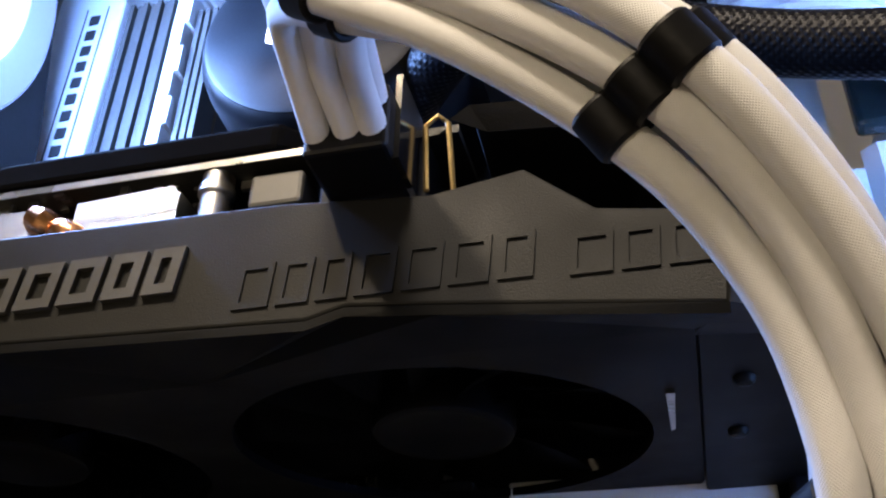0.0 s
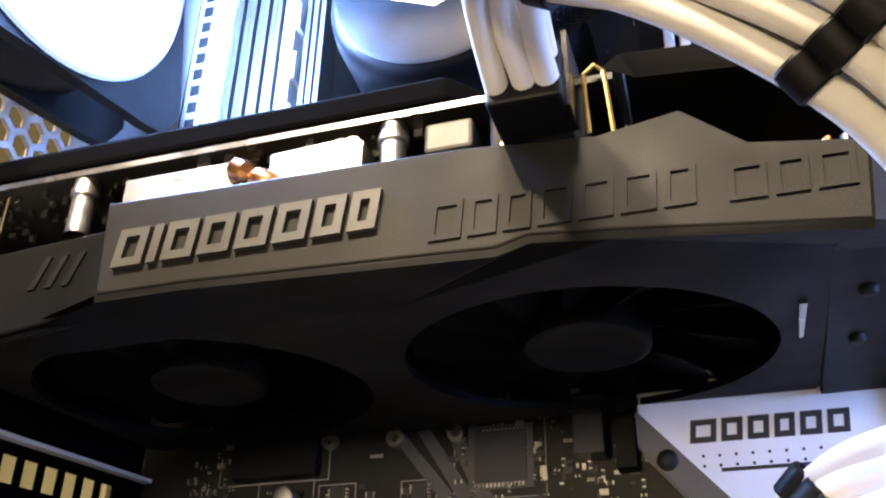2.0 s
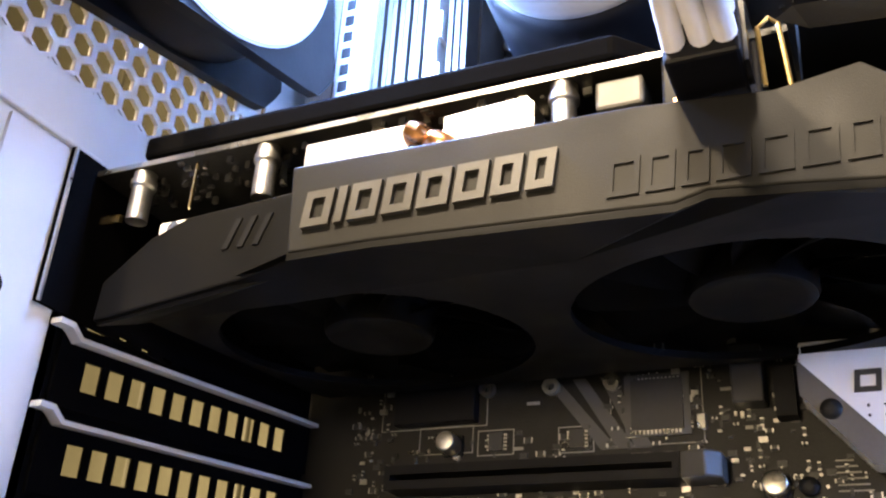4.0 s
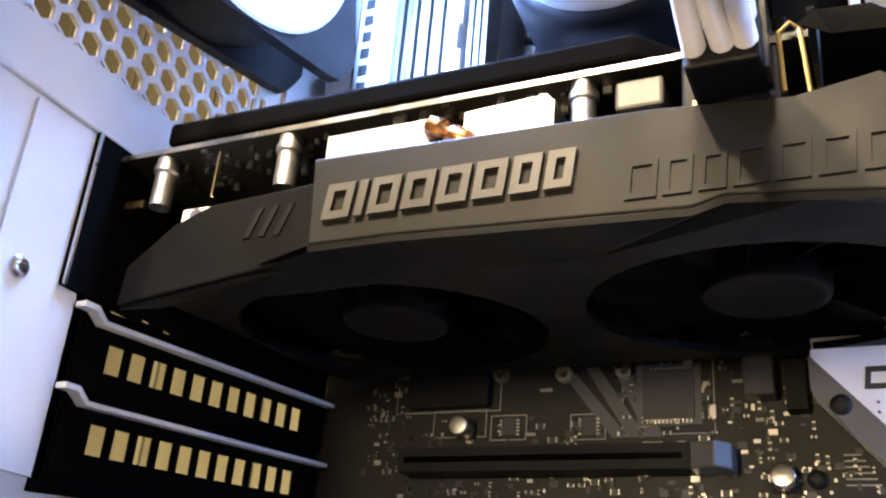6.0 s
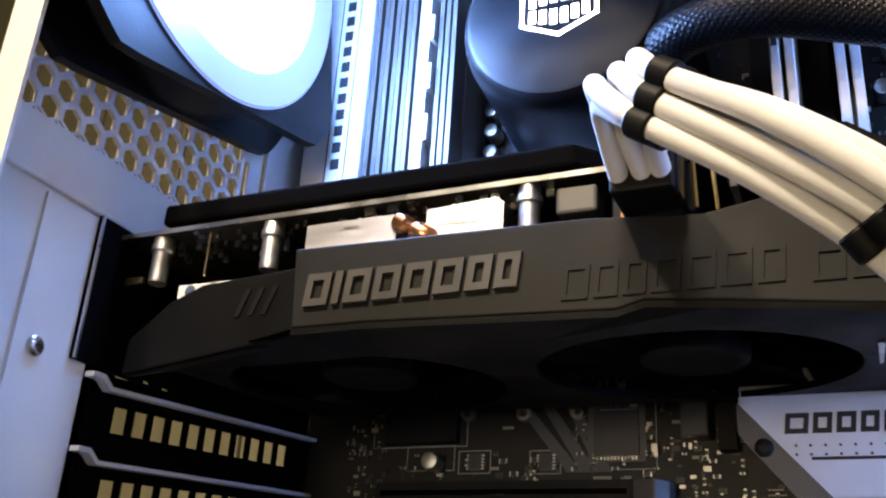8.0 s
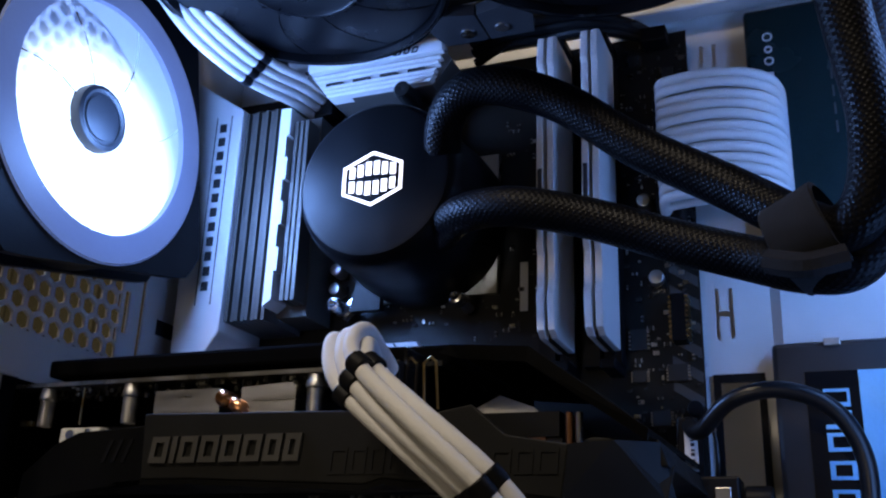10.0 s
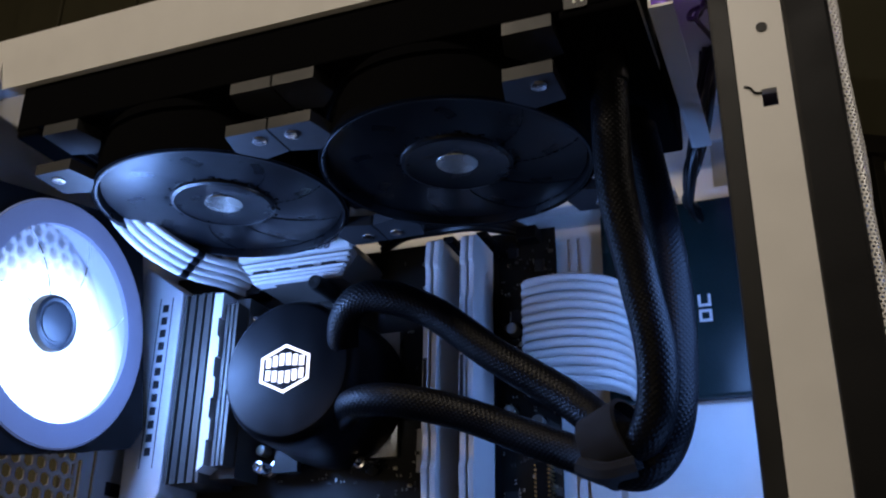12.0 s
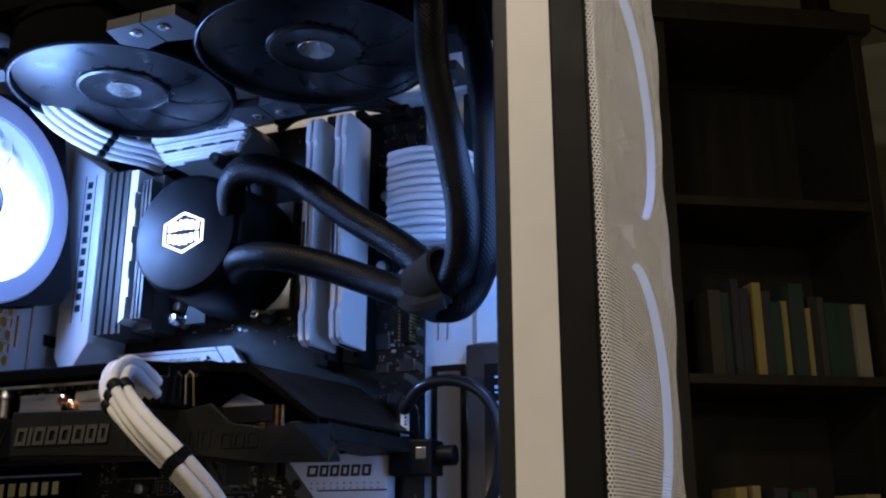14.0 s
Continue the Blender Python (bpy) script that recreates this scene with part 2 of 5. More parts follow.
def sweep(path, r, seg=12, bm=None):
    """A round cable along a path, with UVs in metres."""
    bm = bm or bmesh.new()
    uv = bm.loops.layers.uv.verify()
    n = len(path)
    tang = [(path[min(i + 1, n - 1)] - path[max(i - 1, 0)]).normalized() for i in range(n)]
    side = tang[0].orthogonal().normalized()
    rings, run = [], [0.0]
    for i in range(n):
        side = (side - tang[i] * side.dot(tang[i])).normalized()
        other = tang[i].cross(side)
        rings.append([bm.verts.new(path[i] + r * (math.cos(a) * side + math.sin(a) * other)) for a in (2 * math.pi * k / seg for k in range(seg))])
        if i:
            run.append(run[-1] + (path[i] - path[i - 1]).length)
    for i in range(n - 1):
        for k in range(seg):
            f = bm.faces.new((rings[i][k], rings[i][(k + 1) % seg], rings[i + 1][(k + 1) % seg], rings[i + 1][k]))
            for loop, (ii, kk) in zip(f.loops, ((i, k), (i, k + 1), (i + 1, k + 1), (i + 1, k))):
                loop[uv].uv = (kk / seg * 2 * math.pi * r, run[ii])
    bm.faces.new(rings[0][::-1])
    bm.faces.new(rings[-1])
    return bm


def plate(axis, us, vs, a, b, holes):
    """A sheet across axis from a to b with rectangular holes (u0, u1, v0, v1) right through it."""
    cu = sorted({*us, *[h for q in holes for h in q[:2] if us[0] < h < us[1]]})
    cv = sorted({*vs, *[h for q in holes for h in q[2:] if vs[0] < h < vs[1]]})
    bm, grid = bmesh.new(), {}

    def at(u, v, w):
        return {"x": (w, u, v), "y": (u, w, v), "z": (u, v, w)}[axis]

    def vert(i, j, w):
        if (i, j, w) not in grid:
            grid[i, j, w] = bm.verts.new(at(cu[i], cv[j], w))
        return grid[i, j, w]

    def solid(i, j):
        if not (0 <= i < len(cu) - 1 and 0 <= j < len(cv) - 1):
            return False
        u, v = (cu[i] + cu[i + 1]) / 2, (cv[j] + cv[j + 1]) / 2
        return not any(q[0] < u < q[1] and q[2] < v < q[3] for q in holes)
    for i in range(len(cu) - 1):
        for j in range(len(cv) - 1):
            if solid(i, j):
                for w in (a, b):
                    bm.faces.new([vert(i, j, w), vert(i + 1, j, w), vert(i + 1, j + 1, w), vert(i, j + 1, w)])
                for (di, dj), (p, q) in {(-1, 0): ((0, 0), (0, 1)), (1, 0): ((1, 0), (1, 1)), (0, -1): ((0, 0), (1, 0)), (0, 1): ((0, 1), (1, 1))}.items():
                    if not solid(i + di, j + dj):
                        bm.faces.new([vert(i + p[0], j + p[1], a), vert(i + q[0], j + q[1], a), vert(i + q[0], j + q[1], b), vert(i + p[0], j + p[1], b)])
    return bm


def screw(root, where, axis, r, material=STEEL, label=""):
    """A pan-head screw with a cross recess; axis is the way its head faces."""
    sign = -1 if axis.startswith("-") else 1
    q = {"z": Matrix(), "x": pose(0, 0, 0, 0, 90, 0), "y": pose(0, 0, 0, -90, 0, 0)}[axis[-1]]
    if sign < 0:
        q = q @ pose(0, 0, 0, 180, 0, 0)
    bm = lathe([(r * 0.98, -0.001), (r, 0.0), (r * 0.96, 0.0005), (r * 0.7, 0.0011), (r * 0.3, 0.0013), (0.00001, 0.0013)], 20)
    box(bm, -r * 0.5, r * 0.5, -r * 0.1, r * 0.1, 0.0012, 0.00136)
    box(bm, -r * 0.1, r * 0.1, -r * 0.5, r * 0.5, 0.0012, 0.00137)
    bm.transform(Matrix.Translation(where) @ q)
    return P("screw", bm, material, root, label, smooth=True)


def glyphs(root, name, x0, x1, z0, z1, y, widths, material, depth, lean=0.0, stroke=0.26):
    """A brand word as plain upright frames of its size and colour, one for each character."""
    total = sum(widths)
    x = x0
    for w in widths:
        w = w * (x1 - x0) / total
        a, b = x + 0.0006, x + w - 0.0006
        x += w
        s = min(stroke * (z1 - z0), (b - a) * 0.5)
        if b - a < 2.6 * s:
            bm = B(a, b, y - depth, y, z0, z1)
        else:
            bm = plate("y", (a, b), (z0, z1), y - depth, y, [(a + s, b - s, z0 + s, z1 - s)])
        if lean:
            for v in bm.verts:
                v.co.x += (v.co.z - z0) * lean
        P(name, bm, material, root)

# ---- room ----
ROOM = (-2.2, 2.6, -2.4, 2.7, -0.75, 1.75)
X0, X1, Y0, Y1, Z0, Z1 = ROOM
for nm, dims in (("floor", (X0, X1, Y0, Y1, Z0 - 0.1, Z0)), ("ceiling", (X0, X1, Y0, Y1, Z1, Z1 + 0.1)),
                 ("wall_north", (X0, X1, Y1, Y1 + 0.1, Z0, Z1)), ("wall_south", (X0, X1, Y0 - 0.1, Y0, Z0, Z1)),
                 ("wall_west", (X0 - 0.1, X0, Y0, Y1, Z0, Z1)), ("wall_east", (X1, X1 + 0.1, Y0, Y1, Z0, Z1))):
    wall = part(nm, B(*dims), PLASTER)
    tagged(wall, "plain dim yellowish room plaster", "wall" if "wall" in nm else nm, kind="structure")

desk = thing("desk", (0.2, -0.1, -0.75), "brown laminate desk under the open computer case", "desk")
P("desktop", B(-0.75, 1.1, -0.38, 0.45, -0.03, 0.0, bevel=0.003), DESK, desk)
for x in (-0.7, 1.05):
    for y in (-0.33, 0.4):
        P("leg", B(x - 0.025, x + 0.025, y - 0.025, y + 0.025, -0.75, -0.03, bevel=0.002), DARK_WOOD, desk)

# ---- computer case ----
case = thing("computer_case", (0.17, -0.07, 0.0), "white steel computer case with its side panel taken off", "computer case")
SIDE, BACK, TOP, FLOOR_Z, FRONT = -0.165, 0.045, 0.508, 0.025, 0.372


def fall(bm, k=0.085):
    """The slot bay dips slightly towards the open side."""
    for v in bm.verts:
        v.co.z += k * (v.co.y + 0.112)
    return bm


def hex_vent(y0, y1, z0, z1, px, pz, hole, x0, x1):
    """A sheet of cells, each with a real six-sided hole through it."""
    vs, fs = [], []
    rows = int(round((z1 - z0) / pz))
    cols = int(round((y1 - y0) / px))
    for j in range(rows):
        for i in range(cols + (0 if j % 2 else 1)):
            cy = y0 + (i + (0.5 if j % 2 else 0.0)) * px
            cz = z0 + (j + 0.5) * pz
            base = len(vs)
            for x in (x0, x1):
                for s, k in ((1.0, 0), (hole, 1)):
                    for a in range(6):
                        ang = radians(60 * a + 30)
                        ry = px / math.sqrt(3) * s
                        rz = pz / 1.5 * s
                        vs.append((x, cy + ry * math.cos(ang), cz + rz * math.sin(ang)))
            for a in range(6):
                b = (a + 1) % 6
                o0, i0, o1, i1 = base, base + 6, base + 12, base + 18
                fs += [(o0 + a, o0 + b, i0 + b, i0 + a), (o1 + a, i1 + a, i1 + b, o1 + b), (i0 + a, i0 + b, i1 + b, i1 + a)]
    me = bpy.data.meshes.new("vent")
    me.from_pydata(vs, [], fs)
    bm = bmesh.new()
    bm.from_mesh(me)
    bmesh.ops.remove_doubles(bm, verts=bm.verts, dist=0.00002)
    return bm


VENT = (-0.1585, -0.0625, 0.2955, 0.4405)
SLOT_Z = [0.2725 - 0.0203 * i for i in range(5)]
rear_holes = [VENT, (-0.0605, -0.0575, 0.308, 0.327), (-0.05, 0.002, 0.29, 0.44), (-0.1085, 0.004, SLOT_Z[4], SLOT_Z[0])]
P("rear_panel", plate("x", (SIDE + 0.001, BACK), (FLOOR_Z, TOP - 0.002), -0.0012, 0.0, rear_holes), WHITE_STEEL, case)
P("rear_vent", hex_vent(VENT[0] + 0.0035, VENT[1] - 0.0005, VENT[2], VENT[3], 0.0082, 0.00735, 0.76, -0.0013, 0.0001), WHITE_STEEL, case)
P("rear_edge_fold", B(-0.0012, 0.010, SIDE, SIDE + 0.0012, FLOOR_Z, TOP - 0.002), WHITE_STEEL, case)
P("slot_plate", B(0.0, 0.0012, -0.1415, -0.1135, 0.19, 0.2755), WHITE_STEEL, case)
screw(case, (0.0015, -0.1345, 0.234), "x", 0.0028)
P("panel_fold", B(-0.0002, 0.0016, SIDE + 0.0012, -0.1120, 0.2770, 0.2785, bevel=0.0005), WHITE_STEEL, case)
P("slot_frame", fall(plate("x", (-0.116, 0.006), (SLOT_Z[4] - 0.004, SLOT_Z[0] + 0.002), 0.0002, 0.0012,
                      [(-0.104, -0.002, SLOT_Z[i + 1] + 0.0015, SLOT_Z[i] - 0.0008) for i in range(4)])), MATTE, case)
for i in (2, 3):
    z0, z1 = SLOT_Z[i + 1], SLOT_Z[i]
    holes = [(-0.1030 + k * 0.0083, -0.1030 + k * 0.0083 + 0.0060, z0 + 0.0060, z0 + 0.0135) for k in range(11)]
    cover = P("slot_cover", fall(plate("x", (-0.112, 0.001), (z0 + 0.001, z1 - 0.0008), 0.0014, 0.0024, holes)), MATTE, case,
              "black slot cover with a row of square holes")
    P("cover_lip", fall(prism([(-0.1165, z1 + 0.0008), (-0.1120, z1 + 0.0006), (-0.1085, z1 - 0.0024), (0.0, z1 - 0.0024), (0.0, z1 - 0.0036),
                          (-0.1090, z1 - 0.0036), (-0.1125, z1 - 0.0008), (-0.1165, z1 - 0.0006)], "x", 0.0022, 0.0056)), SILVER, cover, "bare metal lip")
P("motherboard_tray", plate("y", (0.0, FRONT - 0.03), (FLOOR_Z, TOP - 0.004), 0.0062, 0.0074,
                            [(0.2408, 0.2424, 0.306, 0.327), (0.2462, 0.2478, 0.306, 0.327), (0.2424, 0.2462, 0.3155, 0.3175),
                             (0.2408, 0.2424, 0.418, 0.440), (0.2462, 0.2478, 0.418, 0.440), (0.2405, 0.256, 0.195, 0.289),
                             (0.255, 0.275, 0.340, 0.415), (0.02, 0.20, 0.455, 0.468), (0.318, 0.330, 0.458, 0.485)]), WHITE_STEEL, case)
P("tray_step", prism([(0.262, 0.0062), (0.266, 0.0025), (0.342, 0.0025), (0.342, 0.0062)], "z", 0.302, 0.346), WHITE_STEEL, case)
P("tray_fold", B(0.203, 0.3, -0.004, 0.0062, 0.4545, 0.4575, bevel=0.001), WHITE_STEEL, case)
P("cutout_rim", plate("y", (0.2385, 0.258), (0.193, 0.2915), 0.0045, 0.0062, [(0.2412, 0.2553, 0.1957, 0.2883)]), BLACK, case, "black rubber cable grommet")
P("side_panel_far", B(0.0, 0.3450, BACK, BACK + 0.0012, FLOOR_Z, TOP), WHITE_STEEL, case)
P("top_panel", plate("z", (0.0, 0.358), (SIDE + 0.002, BACK), TOP - 0.004, TOP - 0.0025, [(0.03, 0.30, -0.15, -0.045)]), WHITE_STEEL, case)
P("top_rail", prism([(SIDE + 0.003, 0.4835), (SIDE - 0.002, TOP), (SIDE + 0.012, TOP + 0.001), (SIDE + 0.012, TOP - 0.001), (SIDE - 0.0005, TOP - 0.0015),
                     (SIDE + 0.0045, 0.4850), (SIDE + 0.010, 0.4850), (SIDE + 0.010, 0.4835)], "x", -0.001, 0.3418), WHITE_STEEL, case)
P("bottom_panel", B(0.0, FRONT, SIDE, BACK, FLOOR_Z - 0.0015, FLOOR_Z), WHITE_STEEL, case)
P("power_supply_shroud", plate("z", (0.002, 0.338), (SIDE + 0.004, 0.005), 0.142, 0.1435, [(0.20, 0.25, -0.13, -0.09)]), BLACK_STEEL, case)
P("shroud_side", B(0.002, 0.338, SIDE + 0.003, SIDE + 0.0042, FLOOR_Z, 0.142), WHITE_STEEL, case)
P("front_flange", plate("y", (0.3420, 0.3585), (FLOOR_Z, TOP), SIDE - 0.001, SIDE + 0.0005,
                        [(0.3490, 0.3537, 0.4000, 0.4065)]), WHITE_STEEL, case)
P("flange_return", B(0.3352, 0.3425, SIDE + 0.0008, SIDE + 0.032, FLOOR_Z, TOP - 0.004, bevel=0.001), BLACK_STEEL, case, "black inner post behind the front flange")
dimple = P("flange_dimple", lathe([(0.0048, -0.0011), (0.0042, -0.0013), (0.0028, -0.0004), (0.0022, -0.0002)], 28,
                                  Matrix.Translation((0.3517, SIDE, 0.4300)) @ pose(0, 0, 0, 90, 0, 0) @ pose(0, 0, -0.0004)), WHITE_STEEL, case, smooth=True)
P("dimple_hole", C((0.3517, SIDE - 0.0011, 0.4300), "y", 0.0018, 0.0005, seg=20), INK, dimple)
P("hook", sweep(smooth_path([(0.344, SIDE - 0.0012, 0.4085), (0.3457, SIDE - 0.0014, 0.4075), (0.347, SIDE - 0.0014, 0.4055), (0.3492, SIDE - 0.0012, 0.4052)], 4), 0.0004, 6), BLACK, case)
P("front_strip", B(0.3587, 0.3728, SIDE - 0.003, SIDE + 0.02, FLOOR_Z, TOP, bevel=0.0012), BLACK, case, "black plastic strip behind the front cover")
P("front_top", B(0.3587, 0.3745, SIDE + 0.02, -0.03, TOP - 0.006, TOP, bevel=0.002), WHITE_STEEL, case)


def mesh_cover(z0, z1, pitch, hole, path):
    """Perforated sheet along a bent section in plan, slightly dented, every hole real."""
    pts = smooth_path(path, 8)
    run = np.cumsum([0.0] + [(b - a).length for a, b in zip(pts, pts[1:])])
    px, py = np.array([p.x for p in pts]), np.array([p.y for p in pts])
    rows, cols = int((z1 - z0) / (pitch * 0.866)), int(run[-1] / pitch)
    j, i = np.meshgrid(np.arange(rows), np.arange(cols), indexing="ij")
    cs = (i + 0.5 + 0.5 * (j % 2)) * pitch
    cz = z0 + (j + 0.5) * pitch * 0.866
    ang = np.radians(60 * np.arange(6) + 30)
    rad = pitch / math.sqrt(3) * np.concatenate([np.ones(6), np.full(6, hole)])
    s = np.clip(cs[..., None] + rad * np.cos(np.tile(ang, 2)), 0, run[-1]).ravel()
    z = (cz[..., None] + rad * np.sin(np.tile(ang, 2))).ravel()
    dent = 0.0007 * np.sin(z * 52 + 1.0) * np.sin(s * 31) + 0.0004 * np.sin(z * 131 + s * 40)
    vs = np.stack([np.interp(s, run, px) + dent * np.clip(s / 0.02, 0, 1), np.interp(s, run, py), z], 1)
    a = np.arange(6)
    b = (a + 1) % 6
    cell = np.stack([a, b, b + 6, a + 6], 1)
    fs = (np.arange(rows * cols)[:, None, None] * 12 + cell).reshape(-1, 4)
    me = bpy.data.meshes.new("cover")
    me.from_pydata(vs.tolist(), [], fs.tolist())
    bm = bmesh.new()
    bm.from_mesh(me)
    return bm


P("front_mesh_cover", mesh_cover(FLOOR_Z, TOP - 0.006, 0.0015, 0.58,
                                 [(0.3715, SIDE - 0.0015, 0), (0.3742, SIDE - 0.0015, 0), (0.3760, SIDE + 0.004, 0), (0.3775, SIDE + 0.03, 0), (0.3775, SIDE + 0.08, 0), (0.3755, -0.030, 0), (0.3705, 0.002, 0), (0.3620, 0.030, 0)]),
  WHITE_STEEL, case, "white perforated steel front cover", smooth=True)
for x in (0.03, 0.34):
    for y in (SIDE + 0.025, BACK - 0.025):
        P("foot", C((x, y, 0.0118), "z", 0.016, 0.0236, 0.018, bevel=0.002), BLACK, case, smooth=True)

# ---- fans ----


def fan_mesh(name, label, frame_mat, blade_mat, hub_mat, rim_mat, blades, m, hub_r=0.0235, cover=0.92, group="", pads=None, level=0.46, pitch_rise=0.012, rim_depth=0.025):
    """A 120 mm fan, built round its local z axis with its hub face towards +z, then set by m."""
    root = new(name)
    root.empty_display_size = 0.02
    tagged(root, label, "fan", group)
    R, T = 0.060, 0.025
    ring = [(0.0578, 0.0), (0.0578, T), (0.0592, T), (0.0592, 0.0), (0.0578, 0.0)]
    bm = lathe(ring, 72)
    for z0, z1 in ((0.0, 0.004), (T - 0.004, T)):
        n = 72
        loops = []
        for z in (z0, z1):
            inner, outer = [], []
            for i in range(n):
                a = 2 * math.pi * i / n
                c, s = math.cos(a), math.sin(a)
                k = 0.0606 if pads else min(R / max(abs(c), abs(s)), 0.0775)
                inner.append(bm.verts.new((0.0590 * c, 0.0590 * s, z)))
                outer.append(bm.verts.new((k * c, k * s, z)))
            loops.append((inner, outer))
        (ia, oa), (ib, ob) = loops
        for i in range(n):
            j = (i + 1) % n
            bm.faces.new((ia[i], ia[j], oa[j], oa[i]))
            bm.faces.new((ib[i], ob[i], ob[j], ib[j]))
            bm.faces.new((oa[i], oa[j], ob[j], ob[i]))
            bm.faces.new((ia[i], ib[i], ib[j], ia[j]))
    part("fan_frame", bm, frame_mat, root, smooth=True)
    part("rim", lathe([(0.0576, 0.001), (0.0576, rim_depth + 0.0004), (0.0586, rim_depth + 0.0006), (0.0592, rim_depth + 0.0003)], 72), rim_mat, root, smooth=True)
    hub = part("hub", lathe([(hub_r, 0.003), (hub_r, T - 0.004), (hub_r - 0.0006, T - 0.0022), (hub_r - 0.0022, T - 0.0016), (hub_r - 0.0034, T - 0.0024),
                             (0.0105, T - 0.003), (0.00001, T - 0.003)], 64), hub_mat, root, smooth=True)
    part("hub_label", lathe([(0.0092, T - 0.0029), (0.0090, T - 0.0025), (0.00001, T - 0.0025)], 40), TIN if blade_mat is FAN_BLACK else hub_mat, hub,
         "silver hub label" if blade_mat is FAN_BLACK else "", smooth=True)
    step = 2 * math.pi / blades
    bm = bmesh.new()
    nr, na = 7, 8
    rows = []
    for i in range(nr):
        r = hub_r - 0.001 + (0.0568 - hub_r + 0.001) * i / (nr - 1)
        skew = 0.42 * (i / (nr - 1)) ** 1.3
        row = []
        for k in range(na):
            f = k / (na - 1)
            a = skew + (f - 0.5) * step * cover
            z = T * level + (f - 0.5) * pitch_rise * (1.0 - 0.25 * i / (nr - 1)) + 0.3 * pitch_rise * math.sin(math.pi * f)
            row.append(bm.verts.new((r * math.cos(a), r * math.sin(a), z)))
        rows.append(row)
    for i in range(nr - 1):
        for k in range(na - 1):
            bm.faces.new((rows[i][k], rows[i + 1][k], rows[i + 1][k + 1], rows[i][k + 1]))
    bmesh.ops.solidify(bm, geom=bm.faces[:], thickness=0.0011)
    first = part("blade", bm, blade_mat, root, smooth=True)
    for b in range(1, blades):
        twin = new("blade", first.data)
        twin.parent = root
        twin.rotation_euler = (0, 0, b * step)
    if pads:
        for z in (T - 0.0046, 0.0):
            for sx in (-1, 1):
                for sy in (-1, 1):
                    bm = prism([(sx * 0.0598, sy * 0.0404), (sx * 0.0598, sy * 0.0598), (sx * 0.0404, sy * 0.0598), (sx * 0.0375, sy * 0.0470), (sx * 0.0420, sy * 0.0420), (sx * 0.0470, sy * 0.0375)], "z", z - 0.0004, z + 0.005)
                    pad = part("corner_pad", bm, pads, root, "grey anti-vibration corner")
                    if z > 0.01:
                        bm = lathe([(0.0032, 0.0), (0.0030, 0.0007), (0.0018, 0.0010), (0.00001, 0.0010)], 18)
                        box(bm, -0.0017, 0.0017, -0.0003, 0.0003, 0.0009, 0.00115)
                        box(bm, -0.0003, 0.0003, -0.0017, 0.0017, 0.0009, 0.00116)
                        bm.transform(Matrix.Translation((sx * 0.0525, sy * 0.0525, T + 0.0004)))
                        part("screw", bm, STEEL, pad, smooth=True)
    if blade_mat is FROST:
        part("diffuser_ring", lathe([(0.0470, T - 0.0016), (0.0472, T + 0.0008), (0.0584, T + 0.0010), (0.0590, T - 0.0005)], 72), RING, root, "pale blue translucent ring", smooth=True)
    root.matrix_world = m
    return root


TOP_FAN = pose(0.0985, -0.0995, 0.4590, 180, 0, 0)
fan_mesh("radiator_fan", "matte black radiator fan with grey corners and a silver hub label", MATTE, FAN_BLACK, FAN_BLACK, FAN_BLACK, 9,
         TOP_FAN, group="radiator fans", hub_r=0.0252, pads=PAD, cover=0.994, level=0.86, pitch_rise=0.0004)
fan_mesh("radiator_fan", "matte black radiator fan with grey corners and a silver hub label", MATTE, FAN_BLACK, FAN_BLACK, FAN_BLACK, 9,
         pose(0.2190, -0.0995, 0.4590, 180, 0, 0), group="radiator fans", hub_r=0.0252, pads=PAD, cover=0.994, level=0.86, pitch_rise=0.0004)
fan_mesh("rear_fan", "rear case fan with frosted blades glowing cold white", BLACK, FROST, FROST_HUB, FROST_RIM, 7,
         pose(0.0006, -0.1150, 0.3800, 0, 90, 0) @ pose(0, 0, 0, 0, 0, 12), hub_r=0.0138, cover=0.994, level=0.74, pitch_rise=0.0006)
for z in (0.4020, 0.2620):
    fan_mesh("front_fan", "black front intake fan with a lit rim behind the white flange", BLACK, FAN_BLACK, FAN_BLACK, FRONT_RIM, 7,
             pose(0.3680, -0.0540, z, 0, -90, 0), group="front fans", rim_depth=0.005)

# ---- radiator ----
radiator = thing("radiator", (0.16, -0.0995, 0.457), "black liquid-cooling radiator fixed under the case top", "radiator")
P("core", plate("z", (0.036, 0.281), (-0.152, -0.047), 0.4595, 0.4835, []), MATTE, radiator)
bm = bmesh.new()
for i in range(60):
    box(bm, 0.038 + i * 0.004, 0.0388 + i * 0.004, -0.150, -0.049, 0.4590, 0.4596)
tagged(P("fin_stack", bm, FAN_BLACK, radiator), kind="stuff")
P("side_channel", B(0.022, 0.310, -0.1595, -0.1525, 0.4595, 0.4834, bevel=0.0008), MATTE, radiator)
P("side_channel", B(0.022, 0.310, -0.0465, -0.0400, 0.4595, 0.4834, bevel=0.0008), MATTE, radiator)
tank = P("end_tank", B(0.2815, 0.3100, -0.1590, -0.0405, 0.4560, 0.4832, bevel=0.0015), MATTE, radiator)
P("end_tank", B(0.0220, 0.0355, -0.1590, -0.0405, 0.4560, 0.4832, bevel=0.0015), MATTE, radiator)
sticker = P("sticker", B(0.2840, 0.2930, -0.1600, -0.1596, 0.4590, 0.4810), INK, tank, "black warranty sticker with two pale lines")
for x in (0.2875, 0.2905):
    P("print_line", B(x, x + 0.0012, -0.1603, -0.1600, 0.4610, 0.4790), LABEL, sticker)
